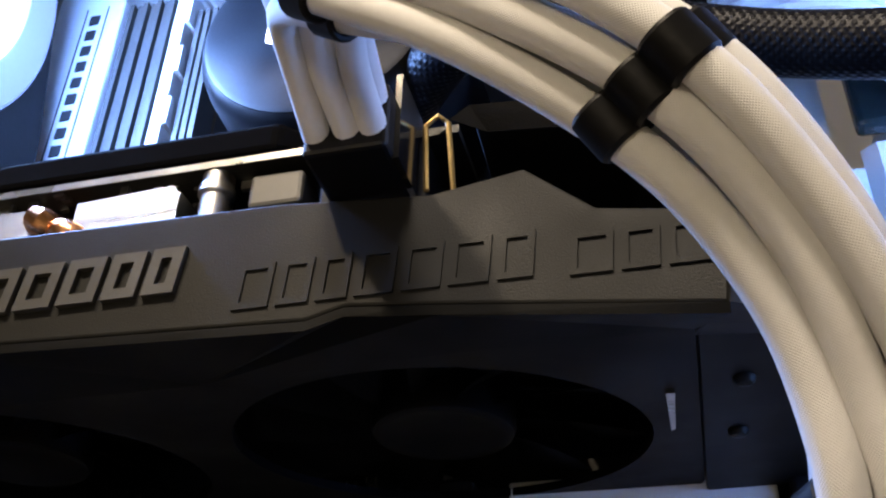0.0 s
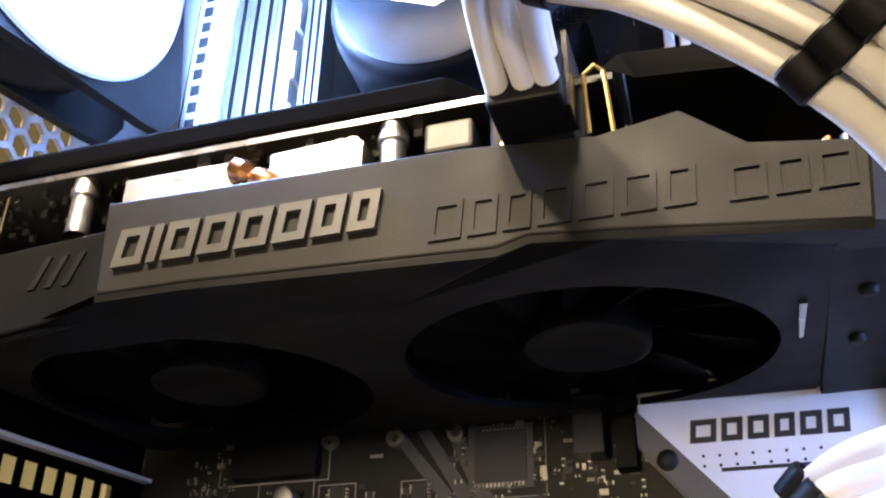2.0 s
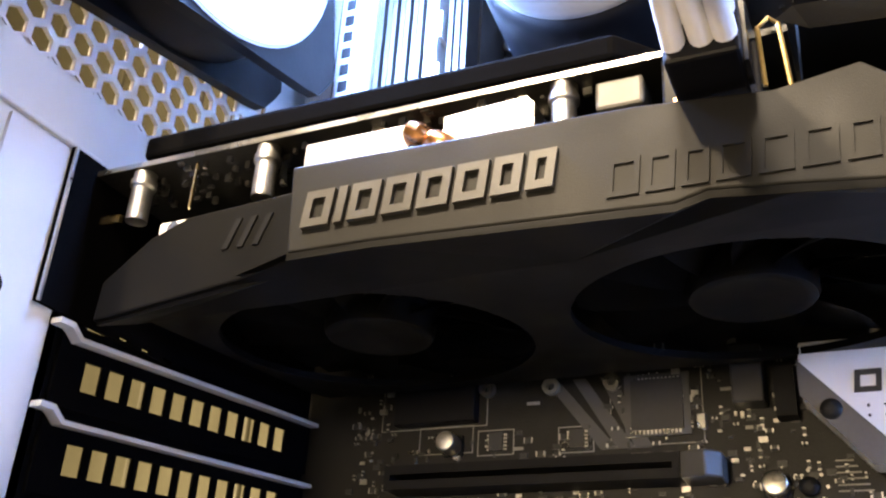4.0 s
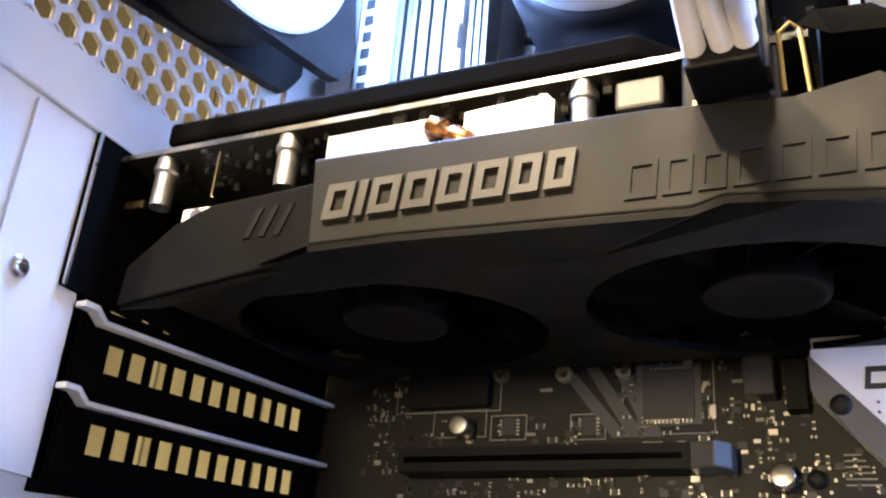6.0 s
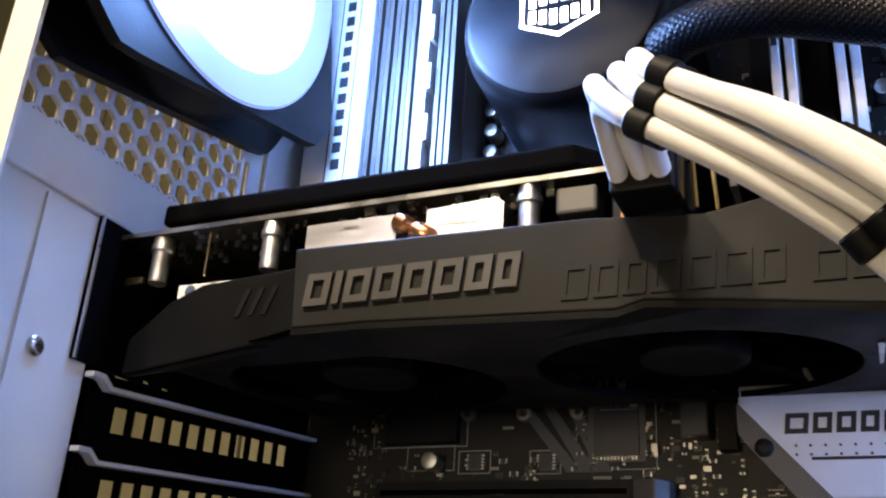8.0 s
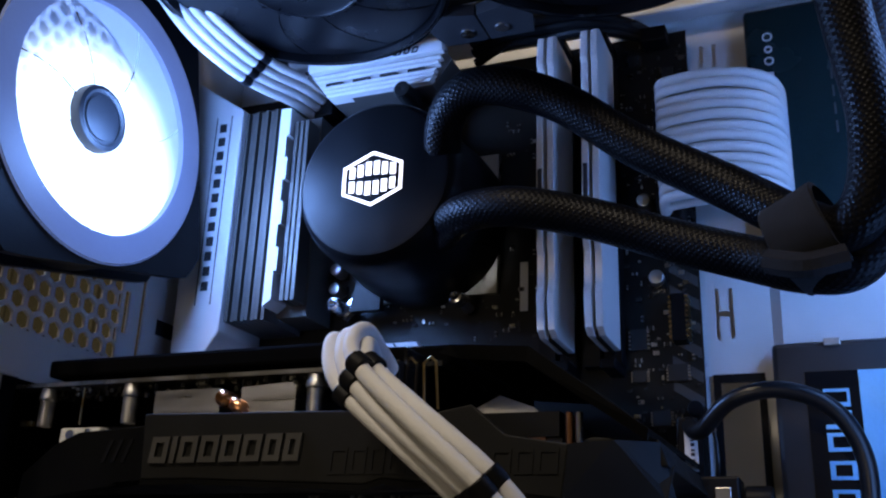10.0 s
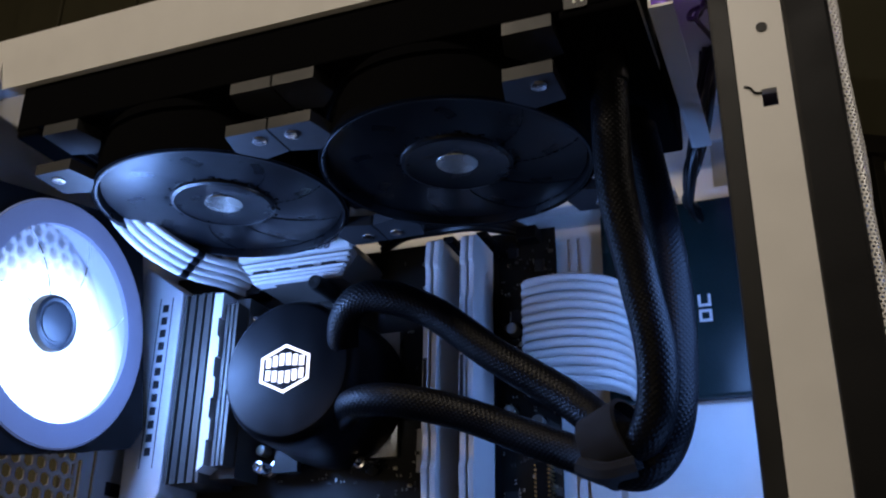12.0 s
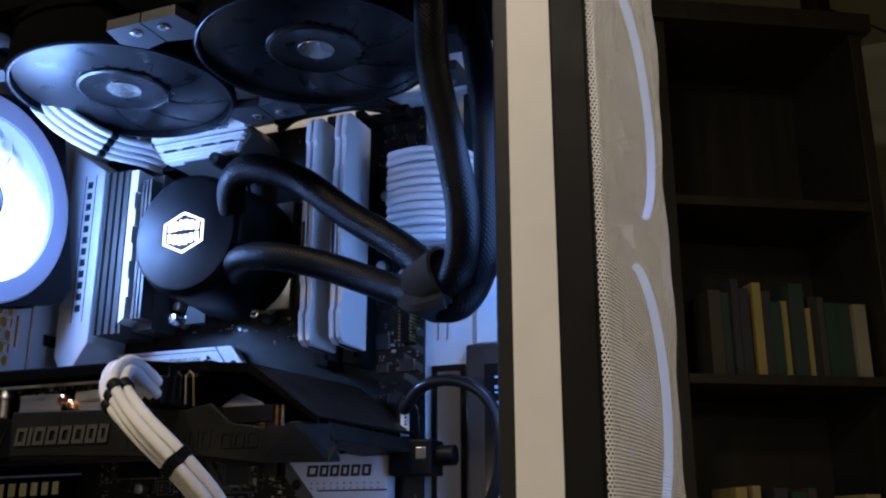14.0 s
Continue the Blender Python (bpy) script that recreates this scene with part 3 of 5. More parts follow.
for y in (-0.128, -0.083):
    P("barb", C((0.2950, y, 0.4500), "z", 0.0060, 0.013, bevel=0.0012), BLACK, tank, "black tube fitting", smooth=True)
# Pale strip paints in the front fans' light on the tank's end face.
P("end_patch", B(0.3100, 0.3104, -0.1540, -0.1050, 0.4610, 0.4640, bevel=0.0), LABEL, tank, "pale strip painting light on the tank edge")
P("end_patch", B(0.3100, 0.3104, -0.1540, -0.1100, 0.4660, 0.4800), PAD, tank, "grey end label")
P("radiator_bracket", B(0.3140, 0.3152, -0.1540, -0.0420, 0.4560, 0.5030, bevel=0.0003), WHITE_STEEL, case, "white folded radiator bracket")
P("bracket_fold", B(0.3152, 0.3230, -0.1540, -0.0420, 0.4560, 0.4572), WHITE_STEEL, case)

# ---- motherboard ----
board = thing("motherboard", (0.118, 0.003, 0.325), "black micro motherboard with silver heatsinks on the white tray", "motherboard")
P("board", B(0.0, 0.2360, 0.0, 0.0016, 0.2020, 0.4460), PCB, board)


def comp(name, x0, x1, z0, z1, h, material=CHIP, bevel=0.0, label=""):
    return P(name, B(x0, x1, -h, 0.0002, z0, z1, bevel=bevel), material, board, label)


def can(x, z, r=0.0031, h=0.0075):
    c = P("capacitor", C((x, -h / 2 - 0.0002, z), "y", r, h, seg=20, bevel=0.0006), TIN, board, smooth=True)
    P("capacitor_base", B(x - r * 1.05, x + r * 1.05, -0.0012, 0.0, z - r * 1.05, z + r * 1.05), BLACK, c)


def package(x, z, w, h, pins=6, t=0.0016):
    c = comp("chip", x - w / 2, x + w / 2, z - h / 2, z + h / 2, t)
    bm = bmesh.new()
    for i in range(pins):
        q = z - h / 2 + (i + 0.5) * h / pins
        for sgn in (-1, 1):
            box(bm, x + sgn * w / 2, x + sgn * (w / 2 + 0.0009), -0.0008, -0.0001, q - h / pins * 0.25, q + h / pins * 0.25)
    P("pin_row", bm, TIN, c)


rng = random.Random(4)
# small parts scattered where the board shows
bm_t, bm_d = bmesh.new(), bmesh.new()
for x0, x1, z0, z1, n in ((0.206, 0.234, 0.30, 0.444, 150), (0.205, 0.234, 0.246, 0.30, 70), (0.03, 0.16, 0.207, 0.232, 210), (0.105, 0.16, 0.23, 0.25, 90), (0.02, 0.036, 0.215, 0.25, 60), (0.14, 0.178, 0.31, 0.345, 35),
                          (0.15, 0.178, 0.345, 0.44, 40), (0.08, 0.145, 0.318, 0.335, 26), (0.01, 0.16, 0.25, 0.272, 60), (0.145, 0.235, 0.205, 0.222, 60)):
    for _ in range(n):
        x, z = rng.uniform(x0, x1), rng.uniform(z0, z1)
        w, h = rng.choice(((0.0011, 0.0006), (0.0006, 0.0011), (0.0018, 0.001), (0.0009, 0.0018), (0.0024, 0.0016)))
        t = rng.uniform(0.0004, 0.0012)
        kind = rng.random()
        box(bm_d if kind < 0.86 else bm_t, x - w / 2, x + w / 2, -t, 0.0, z - h / 2, z + h / 2)
        if kind < 0.45:
            for sx in (-1, 1):
                if w >= h:
                    box(bm_t, x + sx * w * 0.5 - 0.0002, x + sx * w * 0.5 + 0.0002, -t - 0.00005, 0.0, z - h / 2, z + h / 2)
                else:
                    box(bm_t, x - w / 2, x + w / 2, -t - 0.00005, 0.0, z + sx * h * 0.5 - 0.0002, z + sx * h * 0.5 + 0.0002)
for nm, b_, m_ in (("solder_scatter", bm_t, TIN), ("component_scatter", bm_d, CHIP)):
    tagged(P(nm, b_, m_, board), kind="stuff")

package(0.1200, 0.2372, 0.0150, 0.0150, 12)
P("chip_frame", plate("y", (0.1105, 0.1295), (0.2280, 0.2465), -0.0009, -0.0001, [(0.1125, 0.1275, 0.2297, 0.2447)]), PCB_GREY, board)
for x, z, w, h in ((0.0705, 0.2290, 0.0045, 0.0055), (0.0960, 0.2285, 0.0045, 0.0055), (0.2110, 0.2910, 0.0055, 0.0045), (0.2110, 0.3060, 0.0065, 0.0085), (0.2260, 0.2920, 0.0075, 0.0065),
                   (0.2190, 0.2740, 0.007, 0.006), (0.2150, 0.3980, 0.006, 0.007), (0.2275, 0.4250, 0.005, 0.006), (0.2130, 0.4340, 0.005, 0.005)):
    package(x, z, w, h, 5)
for x, z in ((0.0560, 0.2285), (0.2200, 0.3300), (0.2260, 0.3420), (0.2140, 0.3900), (0.2230, 0.3900), (0.2120, 0.3480), (0.2160, 0.3640)):
    can(x, z)
for k in range(6):
    can(0.0735, 0.3370 + k * 0.0092, 0.0029, 0.0085)
# printed diagonal stripes and silk outline
for k in range(3):
    d = 0.0085 * k
    P("printed_stripe", prism([(0.0860 + d, 0.2470), (0.0900 + d, 0.2470), (0.1080 + d * 0.6, 0.2250), (0.1030 + d * 0.6, 0.2250)], "y", -0.0004, 0.0), PCB_GREY, board)
for k in range(9):
    z = 0.285 + 0.0098 * k
    P("printed_stripe", prism([(0.2240, z), (0.2355, z - 0.0075), (0.2355, z - 0.0032), (0.2240, z + 0.0043)], "y", -0.0003, 0.0), PCB_GREY, board)
for x, z in ((0.0670, 0.2460), (0.0880, 0.2450), (0.1070, 0.2450)):
    ring = P("mounting_ring", lathe([(0.0026, 0.0), (0.0026, 0.0022), (0.0014, 0.0022), (0.0014, 0.0)], 24, Matrix.Translation((x, 0, z)) @ pose(0, 0, 0, 90, 0, 0)), TIN, board, smooth=True)


SILK = mat("pale_board_print", (0.30, 0.29, 0.26), 0.6, vary=0.2)
comp("power_chip", 0.0360, 0.0640, 0.2355, 0.2475, 0.0040, BLACK, 0.0004, "black power module")
for x0, x1, z0, z1 in ((0.0440, 0.0625, 0.2262, 0.2350), (0.1060, 0.1330, 0.2255, 0.2490), (0.1530, 0.1600, 0.2330, 0.2460), (0.0640, 0.0760, 0.2250, 0.2330), (0.0900, 0.1010, 0.2245, 0.2325), (0.0300, 0.0670, 0.2345, 0.2490)):
    P("printed_outline", plate("y", (x0, x1), (z0, z1), -0.0003, -0.0001, [(x0 + 0.0003, x1 - 0.0003, z0 + 0.0003, z1 - 0.0003)]), SILK, board)
crystal = comp("crystal", 0.1312, 0.1338, 0.2290, 0.2335, 0.0022, TIN, 0.0004)
bm = bmesh.new()
for i in range(12):
    q = 0.1137 + i * 0.00115
    for z in (0.2292, 0.2448):
        box(bm, q - 0.0003, q + 0.0003, -0.0010, -0.0001, z - 0.0006, z + 0.0006)
P("pin_row", bm, TIN, board)
can(0.1510, 0.2120, 0.0034, 0.0075)
screw(board, (0.1590, -0.0016, 0.2120), "-y", 0.0026, BLACK_STEEL)
for k in range(8):
    a = k * math.pi / 4
    P("solder_dot", C((0.1590 + 0.0045 * math.cos(a), -0.0002, 0.2120 + 0.0045 * math.sin(a)), "y", 0.0005, 0.0004, seg=8), TIN, board)
for k in range(6):
    z = 0.2105 + k * 0.0016
    P("printed_line", B(0.1660, 0.1745 - 0.0008 * k, -0.0003, -0.0001, z, z + 0.0004), SILK, board)
for k, (x, z, w) in enumerate(((0.1120, 0.2225, 0.0060), (0.1210, 0.2225, 0.0035), (0.1380, 0.2400, 0.0030), (0.1440, 0.2285, 0.0050), (0.0800, 0.2400, 0.0040), (0.0760, 0.2262, 0.0030))):
    P("printed_line", B(x, x + w, -0.0003, -0.0001, z, z + 0.0010), SILK, board)


def slot(x0, x1, z, w=0.0072, h=0.0110, latch=True):
    s = P("expansion_slot", plate("y", (x0, x1), (z - w / 2, z + w / 2), -h, -0.0002, [(x0 + 0.002, x1 - 0.002, z - 0.0009, z + 0.0009)]), BLACK, board, "black expansion slot")
    if latch:
        P("slot_latch", prism([(x1, -0.0002), (x1 + 0.011, -0.0002), (x1 + 0.011, -0.009), (x1 + 0.007, -0.013), (x1, -0.011)], "z", z - 0.0036, z + 0.0036, bevel=0.0005), SILVER_DARK, s)


slot(0.038, 0.1275, 0.2170)
slot(0.038, 0.1275, 0.2740)
P("slot_bar", B(0.142, 0.1505, -0.008, 0.0, 0.234, 0.2505, bevel=0.0005), CHIP, board, "dark grey storage connector")
comp("fan_header", 0.1530, 0.1585, 0.2300, 0.2440, 0.006, BLACK)
P("usb_header", B(0.2255, 0.2310, -0.009, 0.0, 0.3030, 0.3220), BLACK, board)
bm = bmesh.new()
for i in range(9):
    for xx in (0.2250, 0.2315):
        box(bm, xx - 0.0005, xx + 0.0005, -0.0095, 0.0, 0.3042 + i * 0.002, 0.3050 + i * 0.002)
tagged(P("header_pin_row", bm, GOLD, board), kind="stuff")

# plated chipset heatsink with a word in plain marks
sink = thing("chipset_heatsink", (0.19, -0.007, 0.23), "silver chipset heatsink with dark block lettering", "heatsink")
P("plate", prism([(0.1605, 0.2475), (0.2215, 0.2475), (0.2215, 0.2140), (0.1760, 0.2140), (0.1605, 0.2325)], "y", -0.0135, -0.004, bevel=0.0007), SILVER, sink)
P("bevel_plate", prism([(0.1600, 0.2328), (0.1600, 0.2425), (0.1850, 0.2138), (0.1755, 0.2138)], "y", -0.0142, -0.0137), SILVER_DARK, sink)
P("groove", B(0.1800, 0.2210, -0.0140, -0.0134, 0.2248, 0.2256), INK, sink)
glyphs(sink, "word_mark", 0.1725, 0.2120, 0.2325, 0.2385, -0.0134, (1.2, 1, 1, 0.95, 1, 1), INK, 0.0005, lean=0.12, stroke=0.24)
bm = bmesh.new()
for i in range(11):
    for j in range(2):
        cyl(bm, (0.176 + i * 0.004, -0.0136, 0.2290 - j * 0.0026), "y", 0.0004, 0.0004, seg=8)
P("dimple_field", bm, INK, sink)
screw(sink, (0.1672, -0.0142, 0.2285), "-y", 0.0028, BLACK_STEEL)

# storage heatsink
m2 = thing("storage_heatsink", (0.08, -0.005, 0.30), "flat silver storage heatsink with small dark print", "heatsink")
P("plate", prism([(0.0290, 0.2960), (0.0330, 0.3092), (0.1165, 0.3092), (0.1300, 0.2925), (0.1230, 0.2870), (0.0290, 0.2870)], "y", -0.0100, -0.003, bevel=0.0006), SILVER, m2)
P("print_line", prism([(0.0305, 0.3070), (0.1080, 0.3070), (0.1080, 0.3067), (0.0305, 0.3067)], "y", -0.0104, -0.0099), INK, m2)
P("print_line", prism([(0.1055, 0.3090), (0.1062, 0.3090), (0.1200, 0.2900), (0.1193, 0.2900)], "y", -0.0104, -0.0099), INK, m2)
words = bpy.data.curves.new("words", "FONT")
words.body, words.size, words.extrude = "LIGHTNING GEN", 0.0040, 0.00012
words.materials.append(INK)
txt = new("printed_words", words)
txt.matrix_world = pose(0.0650, -0.0102, 0.3008, 90, 0, 0)
txt.parent, txt.matrix_parent_inverse = m2, Matrix.Translation(-Vector(m2.location))
P("print_mark", prism([(0.1000, 0.3045), (0.1040, 0.3020), (0.1015, 0.3018), (0.1000, 0.3000), (0.0975, 0.3016), (0.0998, 0.3020)], "y", -0.0104, -0.0099), INK, m2)
P("print_mark", B(0.0870, 0.0925, -0.0104, -0.0099, 0.2965, 0.2990), INK, m2)
screw(m2, (0.1190, -0.0102, 0.2980), "-y", 0.0022, BLACK_STEEL)

# rear power heatsink with its cover
io = thing("power_heatsink", (0.04, -0.02, 0.37), "silver finned power heatsink beside the rear ports", "heatsink")
P("cover", prism([(0.0060, 0.4400), (0.0330, 0.4215), (0.0330, 0.3120), (0.0180, 0.2900), (0.0085, 0.3050)], "y", -0.0370, -0.0030, bevel=0.0008), SILVER, io)
for i in range(12):
    z = 0.4150 - i * 0.0072
    P("cover_slot", B(0.0212 - 0.0, 0.0247, -0.0375, -0.0369, z - 0.0042, z), INK, io)
for x in (0.0188, 0.0270):
    P("cover_line", B(x, x + 0.0003, -0.03735, -0.0369, 0.325, 0.4190), INK, io)
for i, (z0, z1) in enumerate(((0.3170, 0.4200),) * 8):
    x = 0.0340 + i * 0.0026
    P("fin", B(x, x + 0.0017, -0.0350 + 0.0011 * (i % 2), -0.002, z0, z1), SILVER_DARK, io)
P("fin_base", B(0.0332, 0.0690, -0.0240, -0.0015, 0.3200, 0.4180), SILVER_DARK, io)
P("ridge", prism([(0.0545, 0.4180), (0.0600, 0.4180), (0.0600, 0.4040), (0.0585, 0.4040), (0.0585, 0.3930), (0.0600, 0.3930), (0.0600, 0.3820), (0.0585, 0.3820),
                  (0.0585, 0.3710), (0.0600, 0.3710), (0.0600, 0.3600), (0.0585, 0.3600), (0.0585, 0.3490), (0.0600, 0.3490), (0.0600, 0.3380), (0.0585, 0.3380), (0.0585, 0.3250), (0.0545, 0.3220)],
                 "y", -0.0370, -0.002), SILVER, io)
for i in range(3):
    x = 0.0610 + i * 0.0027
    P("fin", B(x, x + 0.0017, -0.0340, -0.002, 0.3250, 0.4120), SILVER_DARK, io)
# rear port block
ports = thing("rear_port_block", (0.012, -0.02, 0.30), "white rear port shield beside the heatsink", "port shield")
P("shield", B(0.0006, 0.0016, -0.0495, 0.0015, 0.2905, 0.4395), WHITE_STEEL, ports)
P("mark", B(0.0016, 0.0019, -0.0400, -0.0250, 0.3120, 0.3190), INK, ports)

# upper power heatsink
mag = thing("upper_heatsink", (0.1, -0.02, 0.43), "silver ribbed heatsink with a small dark word mark", "heatsink")
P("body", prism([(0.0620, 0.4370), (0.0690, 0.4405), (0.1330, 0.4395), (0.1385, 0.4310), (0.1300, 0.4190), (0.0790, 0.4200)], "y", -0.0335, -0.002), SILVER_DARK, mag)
for k, (z, h) in enumerate(((0.4345, 0.0050), (0.4305, 0.0014), (0.4280, 0.0012), (0.4245, 0.0012), (0.4222, 0.0012), (0.4198, 0.0014))):
    shift = (0.4395 - z)
    P("rib", prism([(0.0630 + shift * 0.75, z + h), (0.1345 - max(0, 0.431 - z) * 0.3, z + h), (0.1350 - max(0, 0.431 - z) * 0.5, z), (0.0640 + shift * 0.75, z)], "y", -0.0372, -0.03), SILVER, mag)
for i in range(4):
    x = 0.0770 + i * 0.0138
    P("rib_gap", B(x, x + 0.0085, -0.0366, -0.0330, 0.4258, 0.4278), INK, mag)
glyphs(mag, "word_mark", 0.1105, 0.1235, 0.4355, 0.4385, -0.0372, (1.2, 1, 1), INK, 0.0003, lean=0.3, stroke=0.22)

# ---- memory ----
for k, x in enumerate((0.1835, 0.2020)):
    ram = thing("memory_stick", (x, -0.002, 0.365), "white memory stick standing in its black socket", "memory stick", "memory sticks")
    P("socket", B(x - 0.0035, x + 0.0035, -0.0075, 0.0, 0.2945, 0.4375, bevel=0.0004), BLACK, ram)
    P("circuit_card", B(x - 0.0006, x + 0.0006, -0.034, -0.006, 0.2990, 0.4315), PCB, ram)
    for sx in (-1, 1):
        a, b = sorted((x + sx * 0.0007, x + sx * 0.0036))
        bm = prism([(-0.0105, 0.2995), (-0.0105, 0.4315), (-0.0360, 0.4315), (-0.0400, 0.4290), (-0.0415, 0.4160), (-0.0400, 0.4140), (-0.0400, 0.3990), (-0.0415, 0.3960),
                    (-0.0415, 0.3350), (-0.0400, 0.3320), (-0.0400, 0.3190), (-0.0415, 0.3160), (-0.0400, 0.3020), (-0.0360, 0.2995)], "x", a, b, bevel=0.0005)
        P("heat_spreader", bm, WHITE_STEEL, ram, "white metal heat spreader")
    for z in (0.358,):
        P("print_mark", B(x - 0.0030, x - 0.0012, -0.0418, -0.0413, z - 0.010, z + 0.010), INK, ram)
    for z in (0.2930, 0.4385):
        P("latch", B(x - 0.0030, x + 0.0030, -0.0190, 0.0, z - 0.002, z + 0.002, bevel=0.0006), BLACK, ram)
for x in (0.1745, 0.1930):
    comp("memory_socket", x - 0.0035, x + 0.0035, 0.2945, 0.4375, 0.0075, BLACK)
comp("socket_label", 0.1605, 0.1640, 0.3220, 0.3440, 0.0006, LABEL)

# ---- pump ----
pump = thing("pump_block", (0.1190, -0.02, 0.363), "round matte black pump block with a lit white emblem", "pump")
PM = Matrix.Translation((0.1190, 0.0, 0.3625)) @ pose(0, 0, 0, 90, 0, 0)
P("body", lathe([(0.0385, 0.009), (0.0385, 0.020), (0.0372, 0.030), (0.0360, 0.0560), (0.0352, 0.0600), (0.0340, 0.0625), (0.0325, 0.0637)], 96, PM), PUMP, pump, smooth=True)
P("cap", lathe([(0.0326, 0.0630), (0.0324, 0.0641), (0.0310, 0.0645), (0.00001, 0.0646)], 96, PM), PUMP, pump, "flat black cap", smooth=True)
P("cold_plate", B(0.0940, 0.1440, -0.0095, -0.004, 0.3380, 0.3880, bevel=0.001), COPPER, pump)
P("socket_frame", plate("y", (0.0870, 0.1510), (0.3300, 0.3960), -0.0040, -0.0004, [(0.097, 0.141, 0.341, 0.385)]), TIN, pump)


def hexagon(cx, cz, w, h):
    return [(cx - w, cz + h * 0.5), (cx, cz + h), (cx + w, cz + h * 0.5), (cx + w, cz - h * 0.5), (cx, cz - h), (cx - w, cz - h * 0.5)]


CX, CZ, EY = 0.1187, 0.3625, -0.0649
out, inn = hexagon(CX, CZ, 0.0132, 0.0120), hexagon(CX, CZ, 0.0119, 0.0106)
for i in range(6):
    j = (i + 1) % 6
    P("emblem_edge", prism([out[i], out[j], inn[j], inn[i]], "y", EY, EY + 0.0004), LOGO, pump, "white glowing emblem edge")
for row, (z, n, w) in enumerate(((CZ + 0.0040, 6, 0.0108), (CZ - 0.0036, 6, 0.0108))):
    for i in range(n):
        x = CX - w + (i + 0.5) * 2 * w / n
        tall = 0.0060 - 0.0012 * abs(i - 2.5) / 2.5
        zc = z + (1 if row == 0 else -1) * (0.0008 - 0.0006 * abs(i - 2.5))
        hw = w / n * 0.82
        bm = B(x - hw * 0.80, x + hw * 0.80, EY, EY + 0.0004, zc - tall / 2, zc + tall / 2)
        P("emblem_mark", bm, LOGO, pump, "white glowing emblem mark")
for x, z in ((0.1187, 0.4150), (0.0700, 0.4060), (0.0800, 0.3260), (0.1380, 0.3250)):
    post = P("bracket_nut", lathe([(0.0042, 0.004), (0.0042, 0.040), (0.0036, 0.0425), (0.0020, 0.0428), (0.00001, 0.0420)] if z > 0.41 else
                                  [(0.0036, 0.004), (0.0036, 0.018), (0.0030, 0.0200), (0.0018, 0.0203), (0.00001, 0.0195)], 24, Matrix.Translation((x, 0, z)) @ pose(0, 0, 0, 90, 0, 0)),
             BLACK_STEEL if z > 0.41 else STEEL, pump, smooth=True)
P("mounting_arm", prism([(0.0780, 0.3240), (0.0830, 0.3220), (0.0990, 0.3330), (0.0950, 0.3400)], "y", -0.012, -0.009), STEEL, pump)
P("mounting_arm", prism([(0.0860, 0.3230), (0.1010, 0.3230), (0.1010, 0.3360), (0.0900, 0.3420)], "y", -0.016, -0.012), BLACK_STEEL, pump)
P("mounting_arm", prism([(0.1120, 0.3960), (0.1250, 0.3960), (0.1225, 0.4180), (0.1150, 0.4180)], "y", -0.014, -0.010), BLACK_STEEL, pump)

# ---- coolant tubes ----
tubes = thing("coolant_tube_pair", (0.23, -0.08, 0.32), "pair of black braided coolant tubes strapped together", "coolant tubes")
A_PATH = [(0.1420, -0.0460, 0.3690), (0.1460, -0.0580, 0.3730), (0.1515, -0.0690, 0.3815), (0.1620, -0.0765, 0.3875), (0.1770, -0.0785, 0.3870), (0.2000, -0.0760, 0.3770), (0.2270, -0.0740, 0.3560), (0.2560, -0.0770, 0.3360),
          (0.2750, -0.0850, 0.3200), (0.2880, -0.0940, 0.3110), (0.2970, -0.1010, 0.3180), (0.3000, -0.1060, 0.3400), (0.2960, -0.1110, 0.3700), (0.2915, -0.1190, 0.4050), (0.2930, -0.1275, 0.4480)]
B_PATH = [(0.142, -0.048, 0.3420), (0.1580, -0.0640, 0.3430), (0.1800, -0.0700, 0.3410), (0.2080, -0.0670, 0.3340), (0.2350, -0.0680, 0.3230), (0.2600, -0.0740, 0.3120), (0.2780, -0.0830, 0.3035),
          (0.2920, -0.0870, 0.3030), (0.3020, -0.0880, 0.3180), (0.3055, -0.0870, 0.3450), (0.3050, -0.0840, 0.3800), (0.3010, -0.0830, 0.4150), (0.2965, -0.0830, 0.4480)]
for pth in (A_PATH, B_PATH):
    P("tube", sweep(smooth_path(pth, 10), 0.0075, 20), TUBE, tubes, smooth=True)
for pth in (A_PATH, B_PATH):
    P("elbow", sweep(smooth_path([(pth[0][0] - 0.012, pth[0][1] + 0.012, pth[0][2]), pth[0], pth[1]], 6), 0.0062, 16), BLACK, tubes, smooth=True)
strap = lathe([(0.0135, -0.009), (0.0150, -0.0085), (0.0152, 0.0085), (0.0135, 0.009)], 36, Matrix.Translation((0.2800, -0.0860, 0.3120)) @ pose(0, 0, 0, 0, 70, -20))
P("strap", strap, STRAP, tubes, "wide black fabric strap", smooth=True)
P("strap_tail", sweep(smooth_path([(0.268, -0.095, 0.303), (0.278, -0.101, 0.299), (0.289, -0.100, 0.301)], 6), 0.004, 8), STRAP, tubes)

